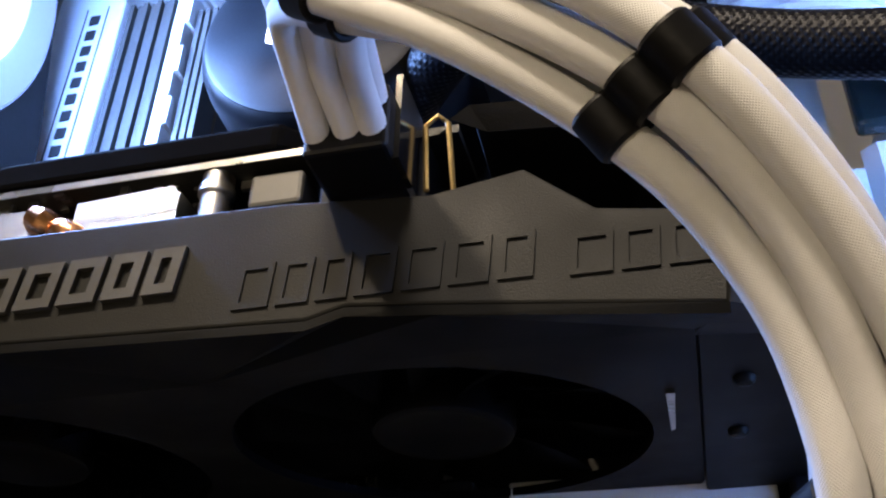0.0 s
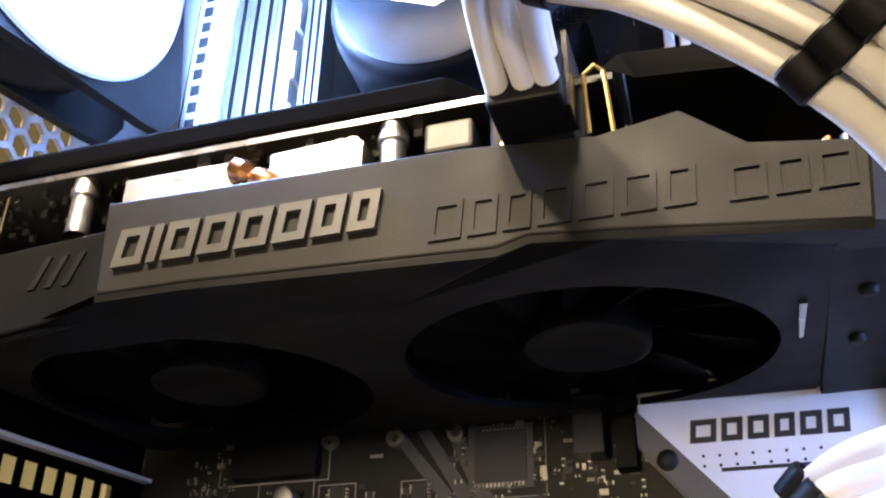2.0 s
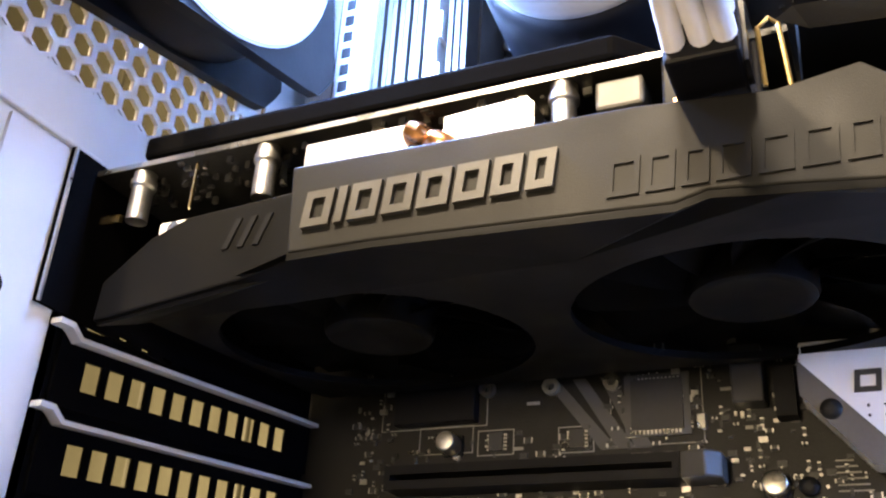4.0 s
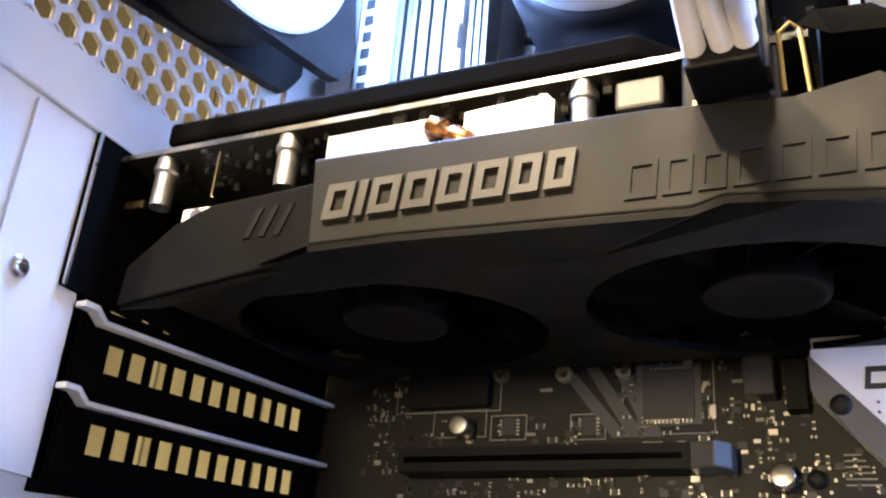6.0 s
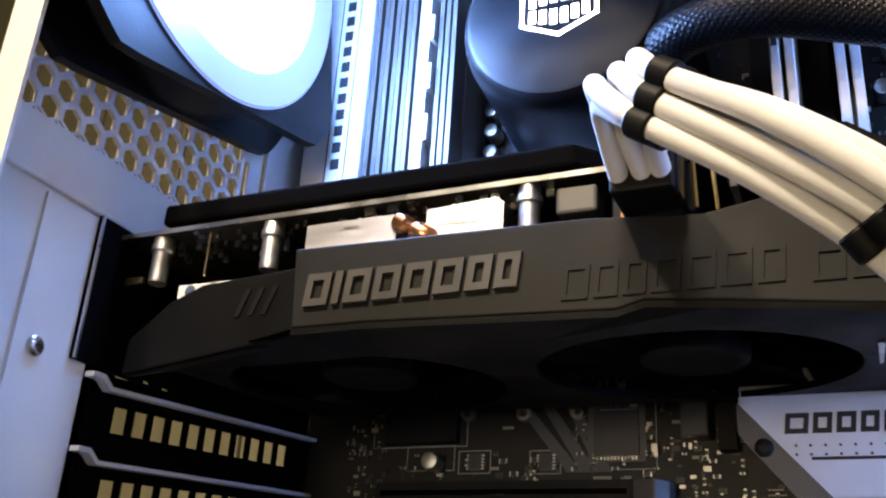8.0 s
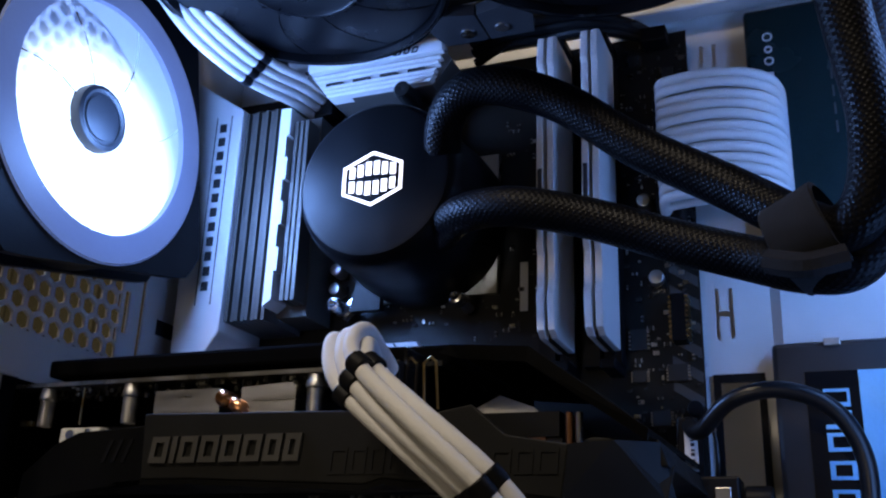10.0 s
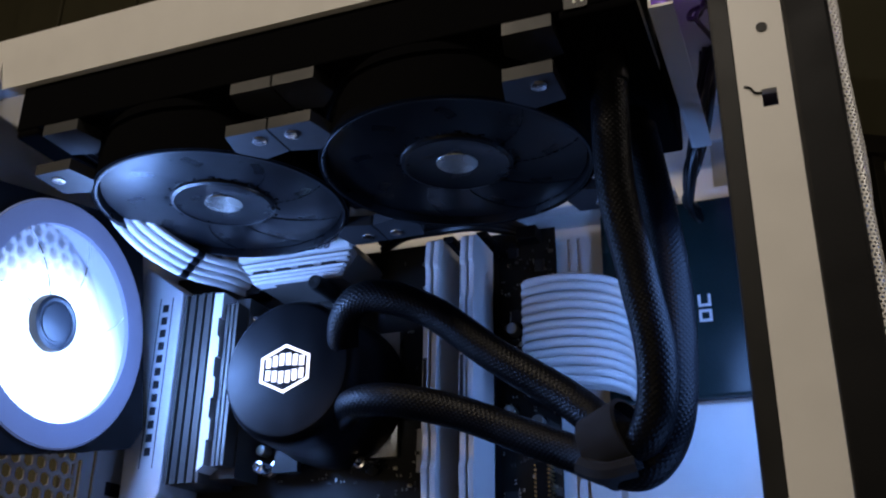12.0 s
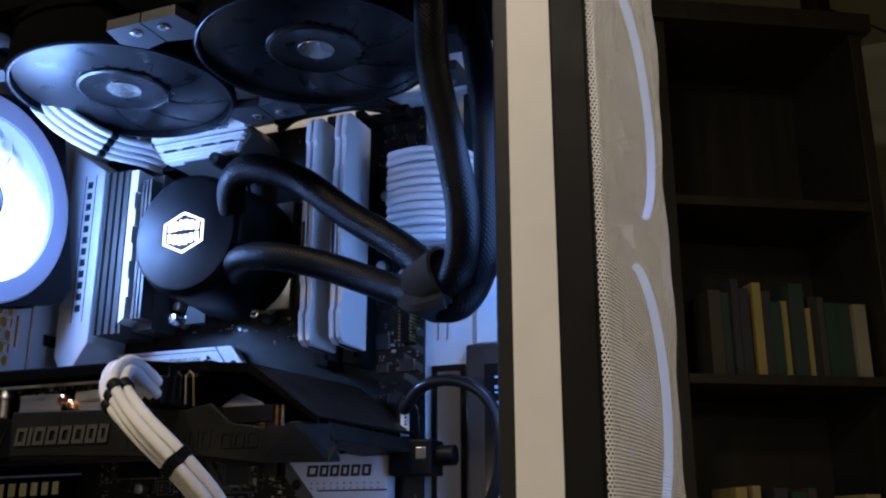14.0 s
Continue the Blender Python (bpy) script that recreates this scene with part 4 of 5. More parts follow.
# ---- graphics card ----
gpu = thing("graphics_card", (0.12, -0.06, 0.235), "matte black two-fan graphics card with raised grey lettering", "graphics card")
P("circuit_board", B(0.0020, 0.1720, -0.1135, -0.004, 0.2726, 0.2742), PCB, gpu)
P("board_edge", B(0.0020, 0.1500, -0.1137, -0.1134, 0.2727, 0.2741), TIN, gpu, "pale board edge")
P("backplate", prism(
                     [(0.0150, -0.1120), (0.1380, -0.1120), (0.1480, -0.1010), (0.1690, -0.0990), (0.1690, -0.006), (0.0150, -0.006)], "z", 0.2765, 0.2830, bevel=0.0012), MATTE, gpu, "black metal backplate")
P("bracket", plate("x", (-0.1225, -0.004), (0.2345, 0.2765), 0.0014, 0.0026, [(-0.094 + k * 0.0085, -0.0905 + k * 0.0085, 0.2352, 0.2362) for k in range(7)]), MATTE, gpu)
P("bracket_edge", B(0.0026, 0.0034, -0.1225, -0.1218, 0.2345, 0.2765), TIN, gpu)

FY = -0.118
FACE = [(0.0665, 0.2605), (0.1430, 0.2592), (0.1690, 0.2570), (0.1835, 0.2595), (0.1940, 0.2505), (0.2125, 0.2475), (0.2105, 0.2325), (0.1700, 0.2372), (0.1560, 0.2385), (0.1500, 0.2368), (0.0880, 0.2390), (0.0680, 0.2390)]
P("shroud_face", prism(FACE, "y", FY, FY + 0.0030, bevel=0.0005), SHROUD, gpu, "matte black side face of the shroud")
P("shroud_left", prism([(0.0110, 0.2320), (0.0115, 0.2420), (0.0240, 0.2520), (0.0340, 0.2560), (0.0660, 0.2580), (0.0670, 0.2390)], "y", -0.1125, -0.1090, bevel=0.0006), SHADED_BLACK, gpu)
for k in range(3):
    x = 0.0460 + k * 0.0042
    P("shroud_slash", prism([(x, 0.2455), (x + 0.0016, 0.2455), (x + 0.0046, 0.2530), (x + 0.0030, 0.2530)], "y", -0.1129, -0.1124), BLACK, gpu)


def skin(name, quads, material, label=""):
    """Faceted shroud skin from bent panels, given thickness."""
    bm = bmesh.new()
    for q in quads:
        bm.faces.new([bm.verts.new(v) for v in q])
    bmesh.ops.remove_doubles(bm, verts=bm.verts, dist=0.0003)
    bmesh.ops.recalc_face_normals(bm, faces=bm.faces)
    bmesh.ops.solidify(bm, geom=bm.faces[:], thickness=0.0016)
    return P(name, bm, material, gpu, label)


UZ = 0.2375
RISE = 0.072
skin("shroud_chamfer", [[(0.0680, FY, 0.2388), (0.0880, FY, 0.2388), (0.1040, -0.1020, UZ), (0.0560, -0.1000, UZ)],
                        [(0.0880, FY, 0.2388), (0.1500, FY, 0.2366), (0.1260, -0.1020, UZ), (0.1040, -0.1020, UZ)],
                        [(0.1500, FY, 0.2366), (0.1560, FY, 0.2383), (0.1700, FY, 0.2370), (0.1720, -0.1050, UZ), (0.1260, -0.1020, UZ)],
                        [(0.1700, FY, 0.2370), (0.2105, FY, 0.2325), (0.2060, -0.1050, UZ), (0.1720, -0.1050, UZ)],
                        [(0.0680, FY, 0.2388), (0.0560, -0.1000, UZ), (0.0130, -0.1000, UZ), (0.0110, -0.1110, 0.2330), (0.0660, -0.1115, 0.2389)]], SHADED_BLACK)


def underside(x0, x1, y0, y1, z0, z1, holes, n=64):
    """The flat underside with round fan openings: sheets run from each circle out to its own box."""
    bm = bmesh.new()
    for cx, cy, r, bx0, bx1 in holes:
        for z in (z0, z1):
            inner, outer = [], []
            for i in range(n):
                a = 2 * math.pi * (i + 0.5) / n
                c, s = math.cos(a), math.sin(a)
                kx = (bx1 - cx) / c if c > 0 else (bx0 - cx) / c
                ky = (y1 - cy) / s if s > 0 else (y0 - cy) / s
                k = min(kx, ky)
                inner.append(bm.verts.new((cx + r * c, cy + r * s, z)))
                outer.append(bm.verts.new((cx + k * c, cy + k * s, z)))
            for i in range(n):
                j = (i + 1) % n
                bm.faces.new((inner[i], inner[j], outer[j], outer[i]))
        for i in range(n):
            a, b = 2 * math.pi * (i + 0.5) / n, 2 * math.pi * (i + 1.5) / n
            bm.faces.new([bm.verts.new((cx + r * math.cos(q), cy + r * math.sin(q), z)) for q, z in ((a, z0), (b, z0), (b, z1), (a, z1))])
    bmesh.ops.remove_doubles(bm, verts=bm.verts, dist=0.00002)
    for v in bm.verts:
        v.co.z += RISE * (v.co.y + 0.105)
    return bm


P("shroud_underside", underside(0.013, 0.2060, -0.1080, -0.0100, UZ, UZ + 0.0020, [(0.0580, -0.0570, 0.0420, 0.013, 0.1080), (0.1550, -0.0550, 0.0420, 0.1080, 0.2060)]), SHADED_BLACK, gpu)
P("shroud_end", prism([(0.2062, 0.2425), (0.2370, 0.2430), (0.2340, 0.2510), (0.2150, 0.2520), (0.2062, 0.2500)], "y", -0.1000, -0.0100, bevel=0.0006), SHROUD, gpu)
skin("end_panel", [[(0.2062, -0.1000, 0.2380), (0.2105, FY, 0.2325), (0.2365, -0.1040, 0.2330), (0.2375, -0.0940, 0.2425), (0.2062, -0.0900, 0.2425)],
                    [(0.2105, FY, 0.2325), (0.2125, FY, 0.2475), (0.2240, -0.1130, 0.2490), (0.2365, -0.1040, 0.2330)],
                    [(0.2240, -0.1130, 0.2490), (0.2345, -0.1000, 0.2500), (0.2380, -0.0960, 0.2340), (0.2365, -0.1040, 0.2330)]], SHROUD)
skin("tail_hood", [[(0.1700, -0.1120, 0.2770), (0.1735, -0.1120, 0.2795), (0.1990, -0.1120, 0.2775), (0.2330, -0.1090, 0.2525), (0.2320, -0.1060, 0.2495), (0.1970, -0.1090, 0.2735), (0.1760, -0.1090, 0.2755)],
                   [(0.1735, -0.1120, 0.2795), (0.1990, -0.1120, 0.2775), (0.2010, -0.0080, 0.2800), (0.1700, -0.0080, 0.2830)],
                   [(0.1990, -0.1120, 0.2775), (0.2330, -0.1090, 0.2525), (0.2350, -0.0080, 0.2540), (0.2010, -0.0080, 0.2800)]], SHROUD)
# Bright sliver stands in for light showing through a narrow opening.
P("slot_light", prism([(0.2003, -0.0770), (0.2019, -0.0770), (0.2012, -0.0610), (0.2004, -0.0600)], "z", UZ + 0.0010, UZ + 0.0022), TIN, gpu)
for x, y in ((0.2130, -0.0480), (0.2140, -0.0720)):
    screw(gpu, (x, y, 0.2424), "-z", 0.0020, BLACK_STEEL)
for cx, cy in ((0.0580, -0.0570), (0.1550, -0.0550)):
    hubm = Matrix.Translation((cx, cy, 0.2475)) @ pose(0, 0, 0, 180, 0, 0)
    wheel = P("cooling_fan", lathe([(0.0150, -0.004), (0.0150, 0.0028), (0.0144, 0.0040), (0.0132, 0.0044), (0.0118, 0.0040), (0.00001, 0.0036)], 56, hubm), SHADED_BLACK, gpu, "black cooling fan", smooth=True)
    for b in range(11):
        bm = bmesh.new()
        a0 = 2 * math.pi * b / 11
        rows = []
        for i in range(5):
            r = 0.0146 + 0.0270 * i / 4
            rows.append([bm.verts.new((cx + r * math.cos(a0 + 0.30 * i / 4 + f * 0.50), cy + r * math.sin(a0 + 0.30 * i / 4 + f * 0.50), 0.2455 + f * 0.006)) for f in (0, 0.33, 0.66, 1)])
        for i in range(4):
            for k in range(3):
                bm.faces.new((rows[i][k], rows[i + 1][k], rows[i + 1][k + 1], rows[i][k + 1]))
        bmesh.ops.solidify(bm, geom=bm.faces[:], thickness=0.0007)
        P("fan_blade", bm, SHADED_BLACK, wheel, smooth=True)
P("inner_body", B(0.0150, 0.2050, -0.1000, -0.0120, 0.2525, 0.2600), BLACK, gpu)
glyphs(gpu, "raised_mark", 0.0705, 0.1280, 0.2440, 0.2525, FY, (1, 0.4, 1, 1, 1, 1, 0.9, 0.85), LETTER, 0.0011, lean=0.12, stroke=0.22)
glyphs(gpu, "sunk_mark", 0.1370, 0.1850, 0.2398, 0.2478, FY, (1, 0.9, 0.85, 1, 1, 1, 0.9), SHROUD, 0.0004, lean=0.08, stroke=0.14)
glyphs(gpu, "sunk_mark", 0.1890, 0.2100, 0.2392, 0.2462, FY, (1, 0.9, 1), SHROUD, 0.0004, lean=0.08, stroke=0.14)
# cooler behind the face
bm = bmesh.new()
for i in range(22):
    box(bm, 0.0665 + i * 0.0012, 0.0672 + i * 0.0012, -0.1130, -0.020, 0.2570, 0.2692)
P("fin_block", bm, ALU, gpu, "bright aluminium fin block")
P("fin_face", B(0.0662, 0.0928, -0.1136, -0.1130, 0.2570, 0.2690), ALU, gpu)
P("fin_face", prism([(0.1010, 0.2575), (0.1010, 0.2690), (0.1200, 0.2700), (0.1215, 0.2680), (0.1215, 0.2575)], "y", -0.1136, -0.1128), ALU, gpu)
P("fin_block", B(0.1012, 0.1212, -0.1128, -0.020, 0.2575, 0.2690), ALU, gpu)
for k in range(1):
    P("heat_pipe", sweep(smooth_path([(0.0925 + k * 0.003, -0.04, 0.2650), (0.0935 + k * 0.003, -0.1080, 0.2660), (0.0975 + k * 0.002, -0.1125, 0.2640 - 0.003 * k), (0.1030, -0.1110, 0.2610 - 0.003 * k), (0.112, -0.09, 0.2560)], 8), 0.0028, 14), COPPER, gpu, smooth=True)
P("choke", B(0.1340, 0.1440, -0.1120, -0.1040, 0.2640, 0.2710, bevel=0.0008), SILVER_DARK, gpu, "grey power coil")
P("fin_face", prism([(0.1750, 0.2470), (0.1750, 0.2610), (0.1850, 0.2660), (0.1960, 0.2620), (0.2050, 0.2540), (0.2050, 0.2470)], "y", -0.0970, -0.0960), ALU, gpu)
P("pipe_end", C((0.1975, -0.0978, 0.2515), "y", 0.0030, 0.003, seg=24), COPPER, gpu, smooth=True)
for x in (0.2085, 0.2115):
    P("heat_pipe", C((x, -0.1020, 0.2540), "z", 0.0012, 0.010, seg=12), COPPER if x < 0.21 else STEEL, gpu, smooth=True)
for x in (0.0160, 0.0535, 0.1270):
    post = P("spacer", lathe([(0.0027, 0.0), (0.0027, 0.0090), (0.0033, 0.0096), (0.0033, 0.0112), (0.0029, 0.0118), (0.0029, 0.0140)], 28, Matrix.Translation((x, -0.1105, 0.2588))), ALU, gpu, "bare aluminium spacer", smooth=True)
P("port_block", B(0.0220, 0.0400, -0.1085, -0.0980, 0.2480, 0.2585, bevel=0.0006), LABEL, gpu, "white video port block")
for x in (0.0270, 0.0350):
    P("port_screw", C((x, -0.1088, 0.2560), "y", 0.0018, 0.0008, seg=18), STEEL, gpu)
P("pin_bar", B(0.0330, 0.0336, -0.1120, -0.1114, 0.2590, 0.2720), GOLD, gpu)
P("gold_contacts", B(0.0060, 0.0120, -0.1122, -0.1110, 0.2588, 0.2608), GOLD, gpu)
bm_a, bm_b = bmesh.new(), bmesh.new()
for _ in range(120):
    x, y = rng.uniform(0.006, 0.135), rng.uniform(-0.113, -0.095)
    w = rng.uniform(0.0006, 0.002)
    box(bm_a if rng.random() < 0.6 else bm_b, x, x + w, y, y + 0.001, 0.2726 - rng.uniform(0.0006, 0.0022), 0.2727)
tagged(P("component_scatter", bm_a, CHIP, gpu), kind="stuff")
tagged(P("solder_scatter", bm_b, TIN, gpu), kind="stuff")
# power socket and its metal clip
P("power_socket", B(0.1478, 0.1665, -0.1130, -0.0950, 0.2600, 0.2735, bevel=0.0006), BLACK, gpu)
P("socket_contacts", B(0.1500, 0.1540, -0.1134, -0.1129, 0.2605, 0.2625), COPPER, gpu)
P("wire_clip", sweep([Vector(v) for v in ((0.1672, -0.1150, 0.2600), (0.1668, -0.1155, 0.2730), (0.1690, -0.1155, 0.2750), (0.1706, -0.1150, 0.2735), (0.1716, -0.1145, 0.2590))], 0.0005, 8), GOLD, gpu)

# ---- graphics power cable ----
gcab = thing("graphics_power_cable", (0.157, -0.115, 0.27), "white sleeved power cable in black combs, plugged into the graphics card", "cable")
P("plug", B(0.1512, 0.1648, -0.1290, -0.1110, 0.2590, 0.2715, bevel=0.0008), BLACK, gcab, "black six-way plug")
P("plug_side", B(0.1647, 0.1657, -0.1255, -0.1110, 0.2590, 0.2760), GLOSS, gcab)
SPINE = [(0.1580, -0.1270, 0.2650), (0.1576, -0.1370, 0.2700), (0.1590, -0.1480, 0.2720), (0.1630, -0.1570, 0.2660), (0.1695, -0.1625, 0.2578),
         (0.1870, -0.1670, 0.2440), (0.2035, -0.1650, 0.2300), (0.2130, -0.1590, 0.2180), (0.2180, -0.1520, 0.2060), (0.2190, -0.1440, 0.1940), (0.2090, -0.1290, 0.1900), (0.1960, -0.1190, 0.1880), (0.1850, -0.1130, 0.1780), (0.1760, -0.1100, 0.1430)]
SPREAD = [(1, 0, 0), (1, 0, 0), (0.98, 0.0, 0.2), (0.75, 0.1, 0.62), (0.62, 0.12, 0.76), (0.62, 0.15, 0.76), (0.66, 0.2, 0.72), (0.85, 0.3, 0.35), (0.95, 0.3, 0.1), (0.9, 0.1, 0.3), (0.5, 0.1, 0.85), (0.4, 0.1, 0.9), (0.6, 0.1, 0.7), (1, 0, 0)]
for row in range(2):
    for k in range(3):
        pts = []
        for i, (p, s) in enumerate(zip(SPINE, SPREAD)):
            p, s = Vector(p), Vector(s).normalized()
            tang = (Vector(SPINE[min(i + 1, len(SPINE) - 1)]) - Vector(SPINE[max(i - 1, 0)])).normalized()
            twist = radians({3: 12, 4: 28, 5: 50, 6: 58, 7: 50, 8: 30, 9: 10}.get(i, 0))
            s = Matrix.Rotation(twist, 3, tang) @ s
            nrm = tang.cross(s).normalized()
            wob = 0.0004 * math.sin(i * 1.7 + k * 2 + row)
            pts.append(p + s * ((k - 1) * 0.0047 + wob) + nrm * ((row - 0.5) * 0.0046))
        P("wire", sweep(smooth_path(pts, 8), 0.00225, 14), WIRE, gcab, smooth=True)
for at, i in ((0.0, 4), (0.0, 6), (0.1, 9), (0.0, 11)):
    c = Vector(SPINE[i]).lerp(Vector(SPINE[i + 1]), at)
    s = Vector(SPREAD[i]).normalized()
    tang = (Vector(SPINE[i + 1]) - Vector(SPINE[i])).normalized()
    s = Matrix.Rotation(radians({4: 28, 6: 58, 9: 10}.get(i, 0)), 3, tang) @ s
    nrm = tang.cross(s).normalized()
    s = nrm.cross(tang)
    for row in range(2):
        for k in range(3):
            seg = lathe([(0.0027, -0.0025), (0.0030, -0.0021), (0.0030, 0.0021), (0.0027, 0.0025), (0.0022, 0.0025), (0.0022, -0.0025)], 16,
                        Matrix.Translation(c + s * (k - 1) * 0.0047 + nrm * (row - 0.5) * 0.0046) @ Matrix((s, nrm, tang)).transposed().to_4x4())
            P("comb_ring", seg, BLACK, gcab, "black cable comb ring", smooth=True)

# ---- main power cable ----
mcab = thing("main_power_cable", (0.23, -0.02, 0.375), "wide white sleeved main power cable at the board edge", "cable")
P("plug", B(0.2235, 0.2330, -0.0200, -0.0005, 0.3505, 0.4060, bevel=0.0008), BLACK, mcab)
for k in range(12):
    z = 0.3525 + k * 0.00455
    jig = 0.0006 * math.sin(k * 2.3)
    for row in range(2):
        y = -0.0300 + row * 0.0085 + jig
        P("wire", sweep(smooth_path([(0.2270, -0.0200 + row * 0.006, z), (0.2285, y - 0.001, z + 0.0003), (0.2330, y - 0.0035, z + 0.0006), (0.2480, y - 0.0045 + jig, z + 0.0008), (0.2620, y - 0.0020, z - 0.0002),
                                    (0.2710, y + 0.0060, z - 0.0012), (0.2735, y + 0.022 - row * 0.006, z - 0.0016), (0.2700, 0.0160, z - 0.002)], 7), 0.0020, 12), WIRE, mcab, smooth=True)

# ---- processor power cable ----
ecab = thing("processor_power_cable", (0.04, -0.03, 0.44), "white sleeved processor power cable with a black comb", "cable")
for k in range(4):
    o, p = (k - 1.5) * 0.0029, (k - 1.5) * 0.0032
    P("wire", sweep(smooth_path([(0.0300 + o, -0.1080, 0.4600 + p), (0.0390 + o, -0.1030, 0.4440 + p), (0.0455 + o, -0.0900, 0.4330 + p), (0.0515 + o, -0.0700, 0.4275 + p),
                                 (0.0550 + o, -0.0520, 0.4275 + p), (0.0590 + o, -0.0300, 0.4305 + p), (0.0610 + o, -0.0120, 0.4315 + p)], 8), 0.0021, 12), WIRE, ecab, smooth=True)
    ring = lathe([(0.0024, -0.0025), (0.0027, -0.0020), (0.0027, 0.0020), (0.0024, 0.0025), (0.0021, 0.0025), (0.0021, -0.0025)], 14,
                 look((0.0535 + o, -0.0600, 0.4272 + p), (0.0515 + o, -0.0700, 0.4275 + p)))
    P("comb_ring", ring, BLACK, ecab, "black cable comb ring", smooth=True)
P("plug", B(0.0540, 0.0680, -0.0140, -0.0005, 0.4250, 0.4380, bevel=0.0008), BLACK, ecab)

# ---- fan leads along the board's top edge ----
top_leads = thing("fan_lead", (0.17, -0.01, 0.449), "black fan leads lying along the top edge of the motherboard", "cable")
for k in range(3):
    P("lead", sweep(smooth_path([(0.1400, -0.006 - 0.004 * k, 0.4440 + 0.003 * k), (0.1560, -0.012 - 0.003 * k, 0.4470 + 0.003 * k), (0.1760, -0.009 - 0.004 * k, 0.4490 + 0.0025 * k),
                                 (0.1950, -0.012 - 0.002 * k, 0.4470 + 0.003 * k), (0.2120, -0.006 - 0.002 * k, 0.4450 + 0.002 * k), (0.2230, -0.003, 0.4420 + 0.001 * k)], 8), 0.0024, 10), CABLE, top_leads, smooth=True)
P("plug", B(0.2180, 0.2290, -0.0110, -0.0010, 0.4370, 0.4440, bevel=0.0006), BLACK, top_leads)

# ---- drives ----


def drive(name, x0, z0, material, label):
    d = thing(name, (x0 + 0.035, 0.002, z0 + 0.05), label, "solid state drive", "drives")
    P("body", B(x0, x0 + 0.0700, -0.0042, 0.0024, z0, z0 + 0.1000, bevel=0.0018), material, d)
    return d


d1 = drive("solid_state_drive", 0.2608, 0.3475, DRIVE_A, "dark teal glossy solid state drive on the white tray")
for z, w in ((0.4330, 0.0042), (0.4270, 0.0034), (0.4215, 0.0040)):
    P("approval_mark", lathe([(w / 2, 0.0), (w / 2, 0.0003), (w / 2 - 0.0007, 0.0003), (w / 2 - 0.0007, 0.0)], 20, Matrix.Translation((0.2700, -0.0042, z)) @ pose(0, 0, 0, 90, 0, 0)), LABEL, d1)
for z in (0.4150, 0.4110):
    P("approval_mark", B(0.2685, 0.2715, -0.0046, -0.0041, z - 0.001, z + 0.001), LABEL, d1)
P("brand_mark", plate("y", (0.3060, 0.3120), (0.3840, 0.3900), -0.0047, -0.0041, [(0.3073, 0.3107, 0.3853, 0.3887)]), LABEL, d1)
P("brand_mark", plate("y", (0.3060, 0.3120), (0.3915, 0.3975), -0.0047, -0.0041, [(0.3073, 0.3107, 0.3928, 0.3975)]), LABEL, d1)
for k in range(5):
    P("print_line", B(0.2930, 0.2938, -0.0046, -0.0041, 0.385 + k * 0.008, 0.390 + k * 0.008), PCB_GREY, d1)
P("led", C((0.3080, -0.0046, 0.4400), "y", 0.0009, 0.0008, seg=12), RED, d1, "small red light")
d2 = drive("solid_state_drive", 0.2615, 0.2005, DRIVE_B, "graphite solid state drive with a black and blue label")
P("label_panel", B(0.2725, 0.2905, -0.0047, -0.0041, 0.2050, 0.2890), GLOSS, d2, "glossy black label")
P("label_band", B(0.2907, 0.3290, -0.0047, -0.0041, 0.2050, 0.2890), BLUE_INK, d2, "blue label band")
for k, z in enumerate((0.2790, 0.2710, 0.2630, 0.2530, 0.2430)):
    hole = [(0.2800, 0.2855, z - 0.0020, z + 0.0020)] if k > 1 else [(0.2782, 0.2862, z - 0.0017, z + 0.0022)]
    P("brand_mark", plate("y", (0.2782, 0.2872), (z - 0.0033, z + 0.0033), -0.0050, -0.0046, hole), BLUE_INK, d2)
P("tray_clip", B(0.2800, 0.2860, -0.0060, -0.0042, 0.2985, 0.3012, bevel=0.0004), TIN, d2)
P("red_print", B(0.3100, 0.3280, -0.0050, -0.0046, 0.2060, 0.2240), mat("red_print", (0.6, 0.05, 0.04), 0.5), d2)

# ---- loose leads by the board edge ----
lead = thing("front_port_lead", (0.235, -0.01, 0.25), "black front-port plug with a barcode label and a looped cable", "cable")
P("plug", B(0.2240, 0.2480, -0.0180, -0.0010, 0.2320, 0.2500, bevel=0.001), BLACK, lead)
P("plug_clip", B(0.2395, 0.2450, -0.0186, -0.0179, 0.2400, 0.2460, bevel=0.0003), TIN, lead)
P("plug", B(0.2262, 0.2340, -0.0140, -0.0010, 0.2500, 0.2720, bevel=0.0008), BLACK, lead)
lab = P("barcode_label", B(0.2290, 0.2338, -0.0146, -0.0139, 0.2520, 0.2680), LABEL, lead, "white barcode label")
for k in range(7):
    P("bar", B(0.2312, 0.2326, -0.0149, -0.0145, 0.2540 + k * 0.0018, 0.2540 + k * 0.0018 + (0.0006 if k % 2 else 0.0011)), INK, lab)
P("collar", C((0.2540, -0.0110, 0.2420), "x", 0.0052, 0.010, seg=24, bevel=0.001), BLACK, lead, smooth=True)
P("cable", sweep(smooth_path([(0.2300, -0.010, 0.2700), (0.2360, -0.024, 0.2650), (0.2480, -0.032, 0.2740), (0.2640, -0.034, 0.2770), (0.2800, -0.033, 0.2710), (0.2890, -0.031, 0.2560), (0.2890, -0.029, 0.2350), (0.2800, -0.024, 0.2150), (0.2600, -0.012, 0.2000)], 10), 0.0030, 14), CABLE, lead, smooth=True)
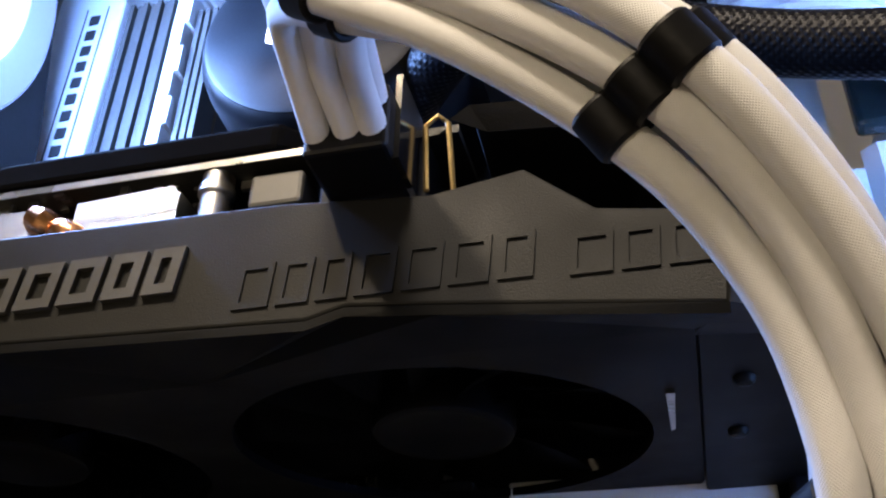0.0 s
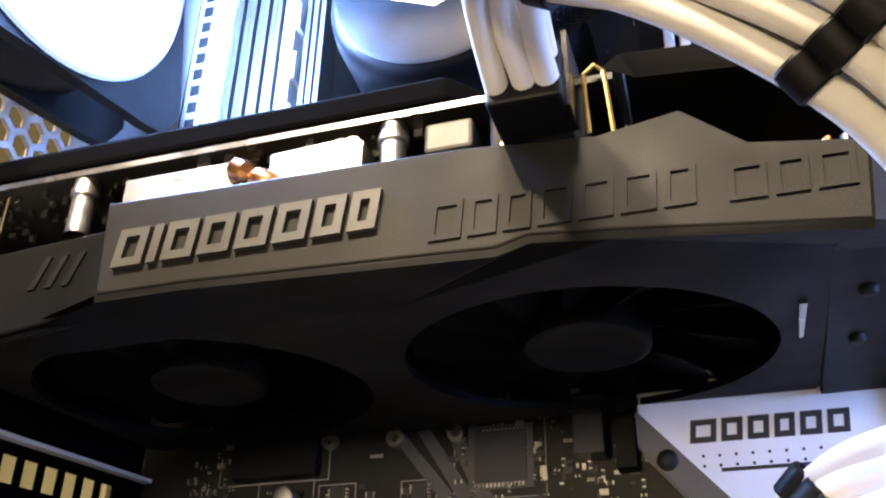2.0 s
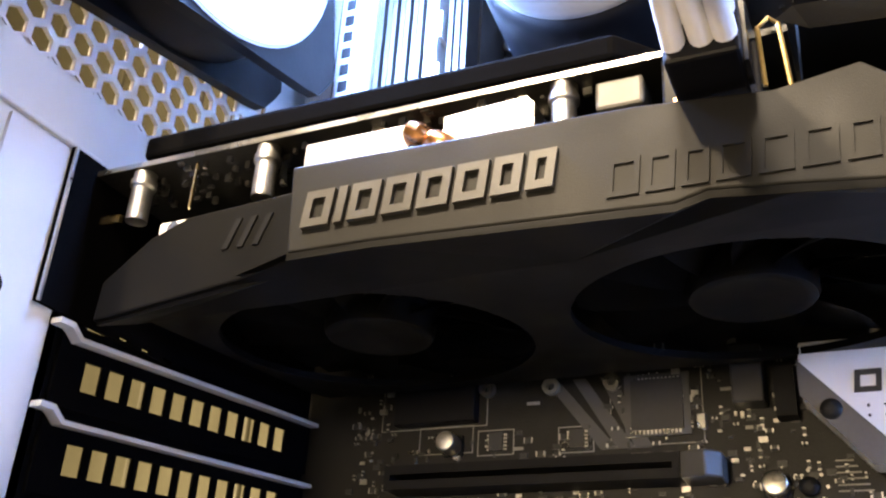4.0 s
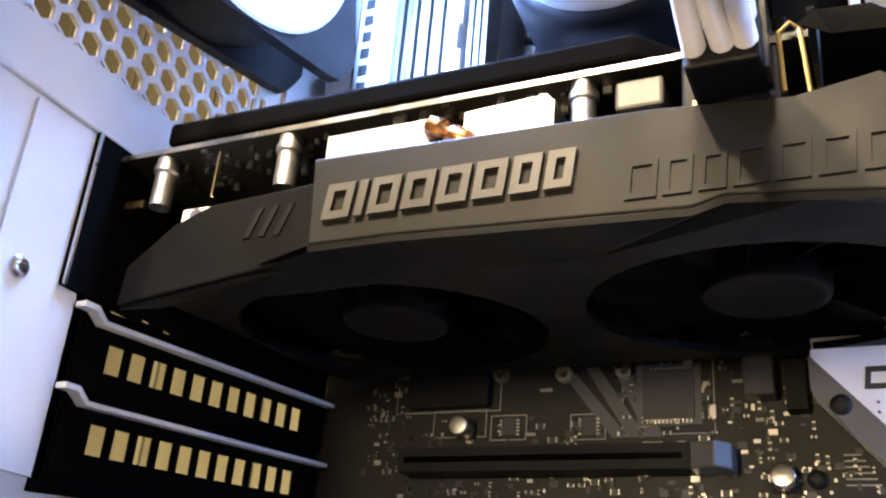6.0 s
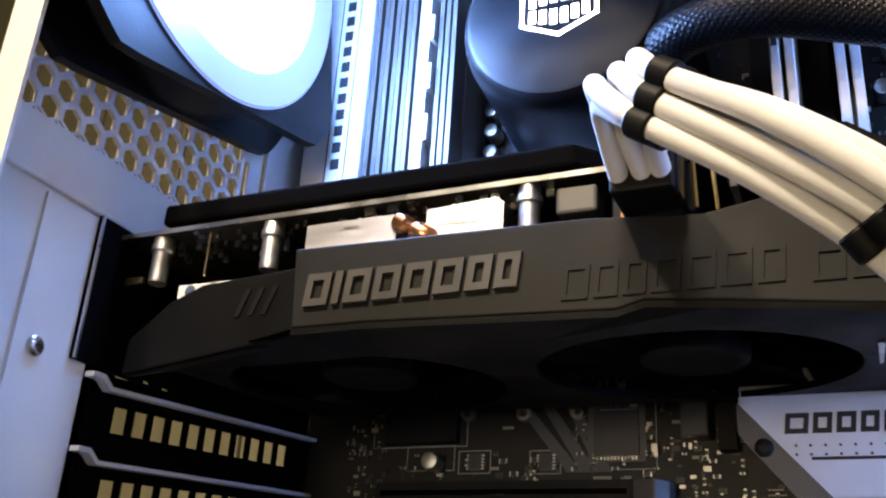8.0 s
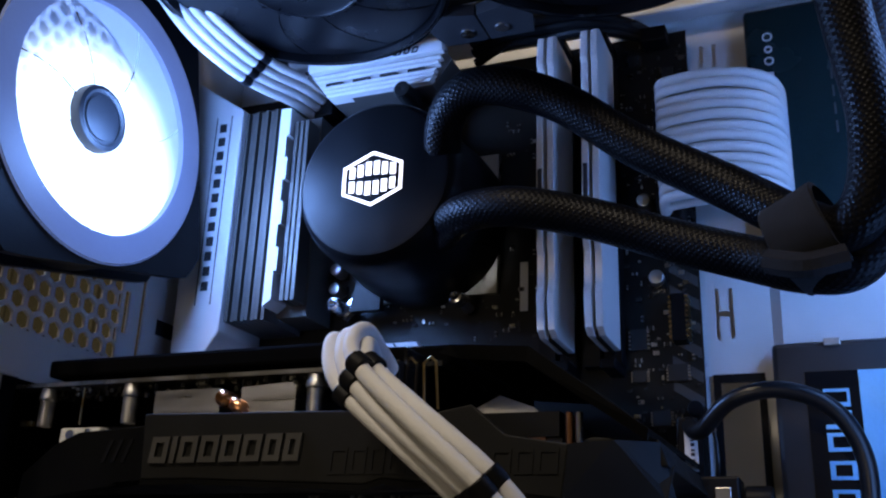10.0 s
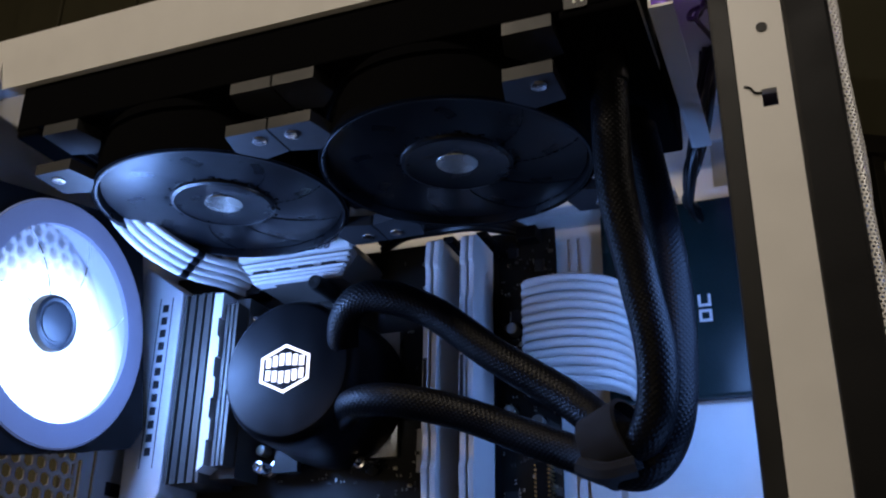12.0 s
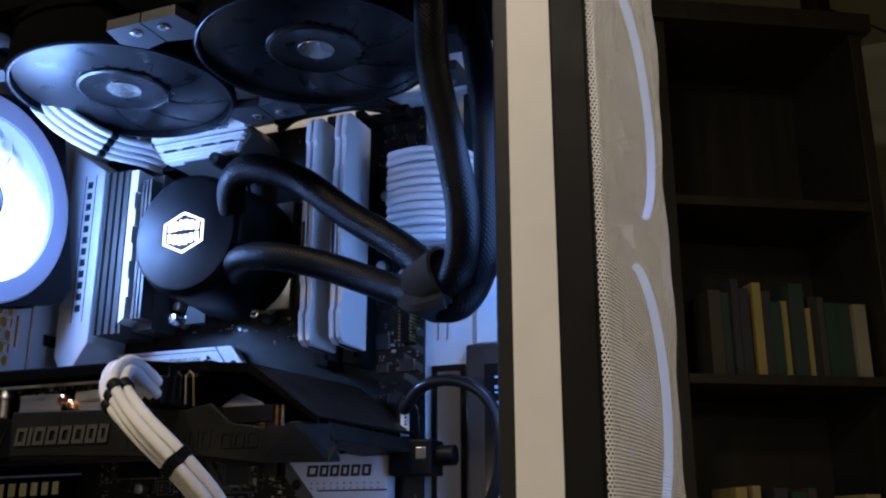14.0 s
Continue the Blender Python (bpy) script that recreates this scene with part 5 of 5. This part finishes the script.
P("thin_lead", sweep(smooth_path([(0.2340, -0.012, 0.2700), (0.2400, -0.018, 0.2660), (0.2410, -0.017, 0.2540), (0.2390, -0.012, 0.2460)], 8), 0.0006, 8), CABLE, lead, smooth=True)
P("cap", C((0.2330, -0.0060, 0.2760), "y", 0.0030, 0.009, seg=20, bevel=0.0008), BLACK, lead, smooth=True)

leads = thing("fan_lead_bundle", (0.318, -0.03, 0.45), "bundle of thin black fan leads by the front corner", "cable")
for k in range(7):
    a = k * 0.9
    P("lead", sweep(smooth_path([(0.3270 + 0.003 * math.sin(a), -0.05 + 0.004 * math.cos(a), 0.5020), (0.3230 + 0.004 * math.sin(a + 1), -0.045 - 0.006 * math.sin(a), 0.4820), (0.3180 + 0.003 * math.sin(2 * a), -0.040 + 0.006 * math.cos(a), 0.4660),
                                 (0.3120 + 0.003 * math.cos(a), -0.030 + 0.003 * math.sin(a), 0.4520), (0.3050 + 0.002 * k * 0.3, -0.015, 0.4430 - 0.001 * k), (0.3140, 0.004, 0.4480 - 0.002 * k)], 8), 0.0011 + 0.0003 * (k % 3), 8), CABLE, leads, smooth=True)
P("lead", sweep(smooth_path([(0.3335, -0.112, 0.4975), (0.3290, -0.105, 0.4850), (0.3240, -0.103, 0.4840), (0.3250, -0.100, 0.4900), (0.3310, -0.104, 0.4880), (0.3270, -0.108, 0.4800), (0.3330, -0.10, 0.4700), (0.331, -0.08, 0.455)], 8), 0.0011, 8), CABLE, leads, smooth=True)
ctl = thing("light_controller", (0.333, -0.108, 0.4975), "small light controller glowing violet under the case top", "controller")
P("box", B(0.3290, 0.3380, -0.1260, -0.0900, 0.4975, 0.5035, bevel=0.001), BLACK, ctl)
P("lamp", C((0.3330, -0.1220, 0.4955), "z", 0.0022, 0.005, seg=16, bevel=0.0008), VIOLET, ctl, smooth=True)

# ---- room furniture ----
BY = 1.62
furniture = []
shelf = thing("bookcase", (0.36, BY, -0.75), "tall dark wooden bookcase against the wall", "bookcase")
P("side", B(0.120, 0.150, BY, BY + 0.32, -0.75, 1.385, bevel=0.002), DARK_WOOD, shelf)
P("side", B(0.625, 0.655, BY, BY + 0.32, -0.75, 1.385, bevel=0.002), DARK_WOOD, shelf)
P("back", B(0.150, 0.625, BY + 0.305, BY + 0.32, -0.75, 1.38), DARK_WOOD, shelf)
P("crown", B(0.100, 0.675, BY - 0.02, BY + 0.32, 1.385, 1.435, bevel=0.004), DARK_WOOD, shelf)
for z in (-0.40, 0.07, 0.535, 0.945):
    P("shelf_board", B(0.150, 0.625, BY + 0.004, BY + 0.305, z - 0.022, z, bevel=0.001), DARK_WOOD, shelf)
TINTS = [(0.38, 0.30, 0.10), (0.03, 0.05, 0.045), (0.40, 0.33, 0.15), (0.04, 0.04, 0.05), (0.03, 0.03, 0.03), (0.02, 0.06, 0.035), (0.06, 0.055, 0.04), (0.30, 0.27, 0.20)]
COVERS = [mat("book_cloth", c, 0.7, vary=0.15, scale=20) for c in TINTS]
PAGES = mat("book_pages", (0.55, 0.48, 0.34), 0.9, vary=0.1)
rng2 = random.Random(9)
for z in (0.07, 0.535, -0.40):
    x = 0.235
    while x < 0.58:
        w, h, d = rng2.uniform(0.014, 0.036), rng2.uniform(0.16, 0.235), rng2.uniform(0.13, 0.17)
        y0 = BY + 0.05 + rng2.uniform(0, 0.02)
        book = thing("book", (x + w / 2, y0 + d / 2, z), "worn book standing upright on the dark shelf", "book", "books on the shelves")
        furniture.append(book)
        m = COVERS[rng2.randrange(len(COVERS))]
        P("cover", prism([(x, y0), (x + w, y0), (x + w, y0 + d), (x + w - 0.002, y0 + d), (x + w - 0.002, y0 + 0.003), (x + 0.002, y0 + 0.003), (x + 0.002, y0 + d), (x, y0 + d)], "z", z, z + h), m, book)
        P("pages", B(x + 0.0022, x + w - 0.0022, y0 + 0.0032, y0 + d - 0.004, z + 0.004, z + h - 0.004), PAGES, book)
        x += w + rng2.choice((0.0008, 0.001, 0.002, 0.012))
# the bookcase stands turned from the wall's line, its far end deeper in the room
PIVOT, SWING = Vector((0.12, BY, 0.0)), radians(30)
for ob in [shelf, *furniture]:
    ob.location = PIVOT + Matrix.Rotation(SWING, 3, "Z") @ (ob.location - PIVOT)
    ob.rotation_euler = (0, 0, SWING)
gadget = thing("desk_speaker", (0.49, BY + 0.30, 1.435), "small dark cylinder with a thin wire on the bookcase top", "speaker")
P("body", C((0.49, BY + 0.30, 1.485), "z", 0.035, 0.10, bevel=0.006), BLACK, gadget, smooth=True)
P("wire", sweep(smooth_path([(0.49, BY + 0.30, 1.535), (0.51, BY + 0.34, 1.52), (0.60, BY + 0.42, 1.50), (0.75, BY + 0.6, 1.48)], 8), 0.003, 8), CABLE, gadget, smooth=True)
ward = thing("wardrobe", (-1.0, 0.95, -0.75), "brown wooden wardrobe with upright boards", "wardrobe")
for k in range(9):
    x = -2.10 + k * 0.19
    P("board", B(x, x + 0.184, 0.75, 0.78, -0.75, 1.70, bevel=0.003), PALE_WOOD, ward)
P("carcass", B(-2.10, -0.40, 0.785, 1.20, -0.75, 1.70), DARK_WOOD, ward)
for k in range(4):
    cl = part("ceiling_joint", B(X0, X1, -1.6 + k * 0.9, -1.594 + k * 0.9, Z1 - 0.004, Z1), LABEL)
    tagged(cl, "pale ceiling tile joint", "trim", kind="structure")
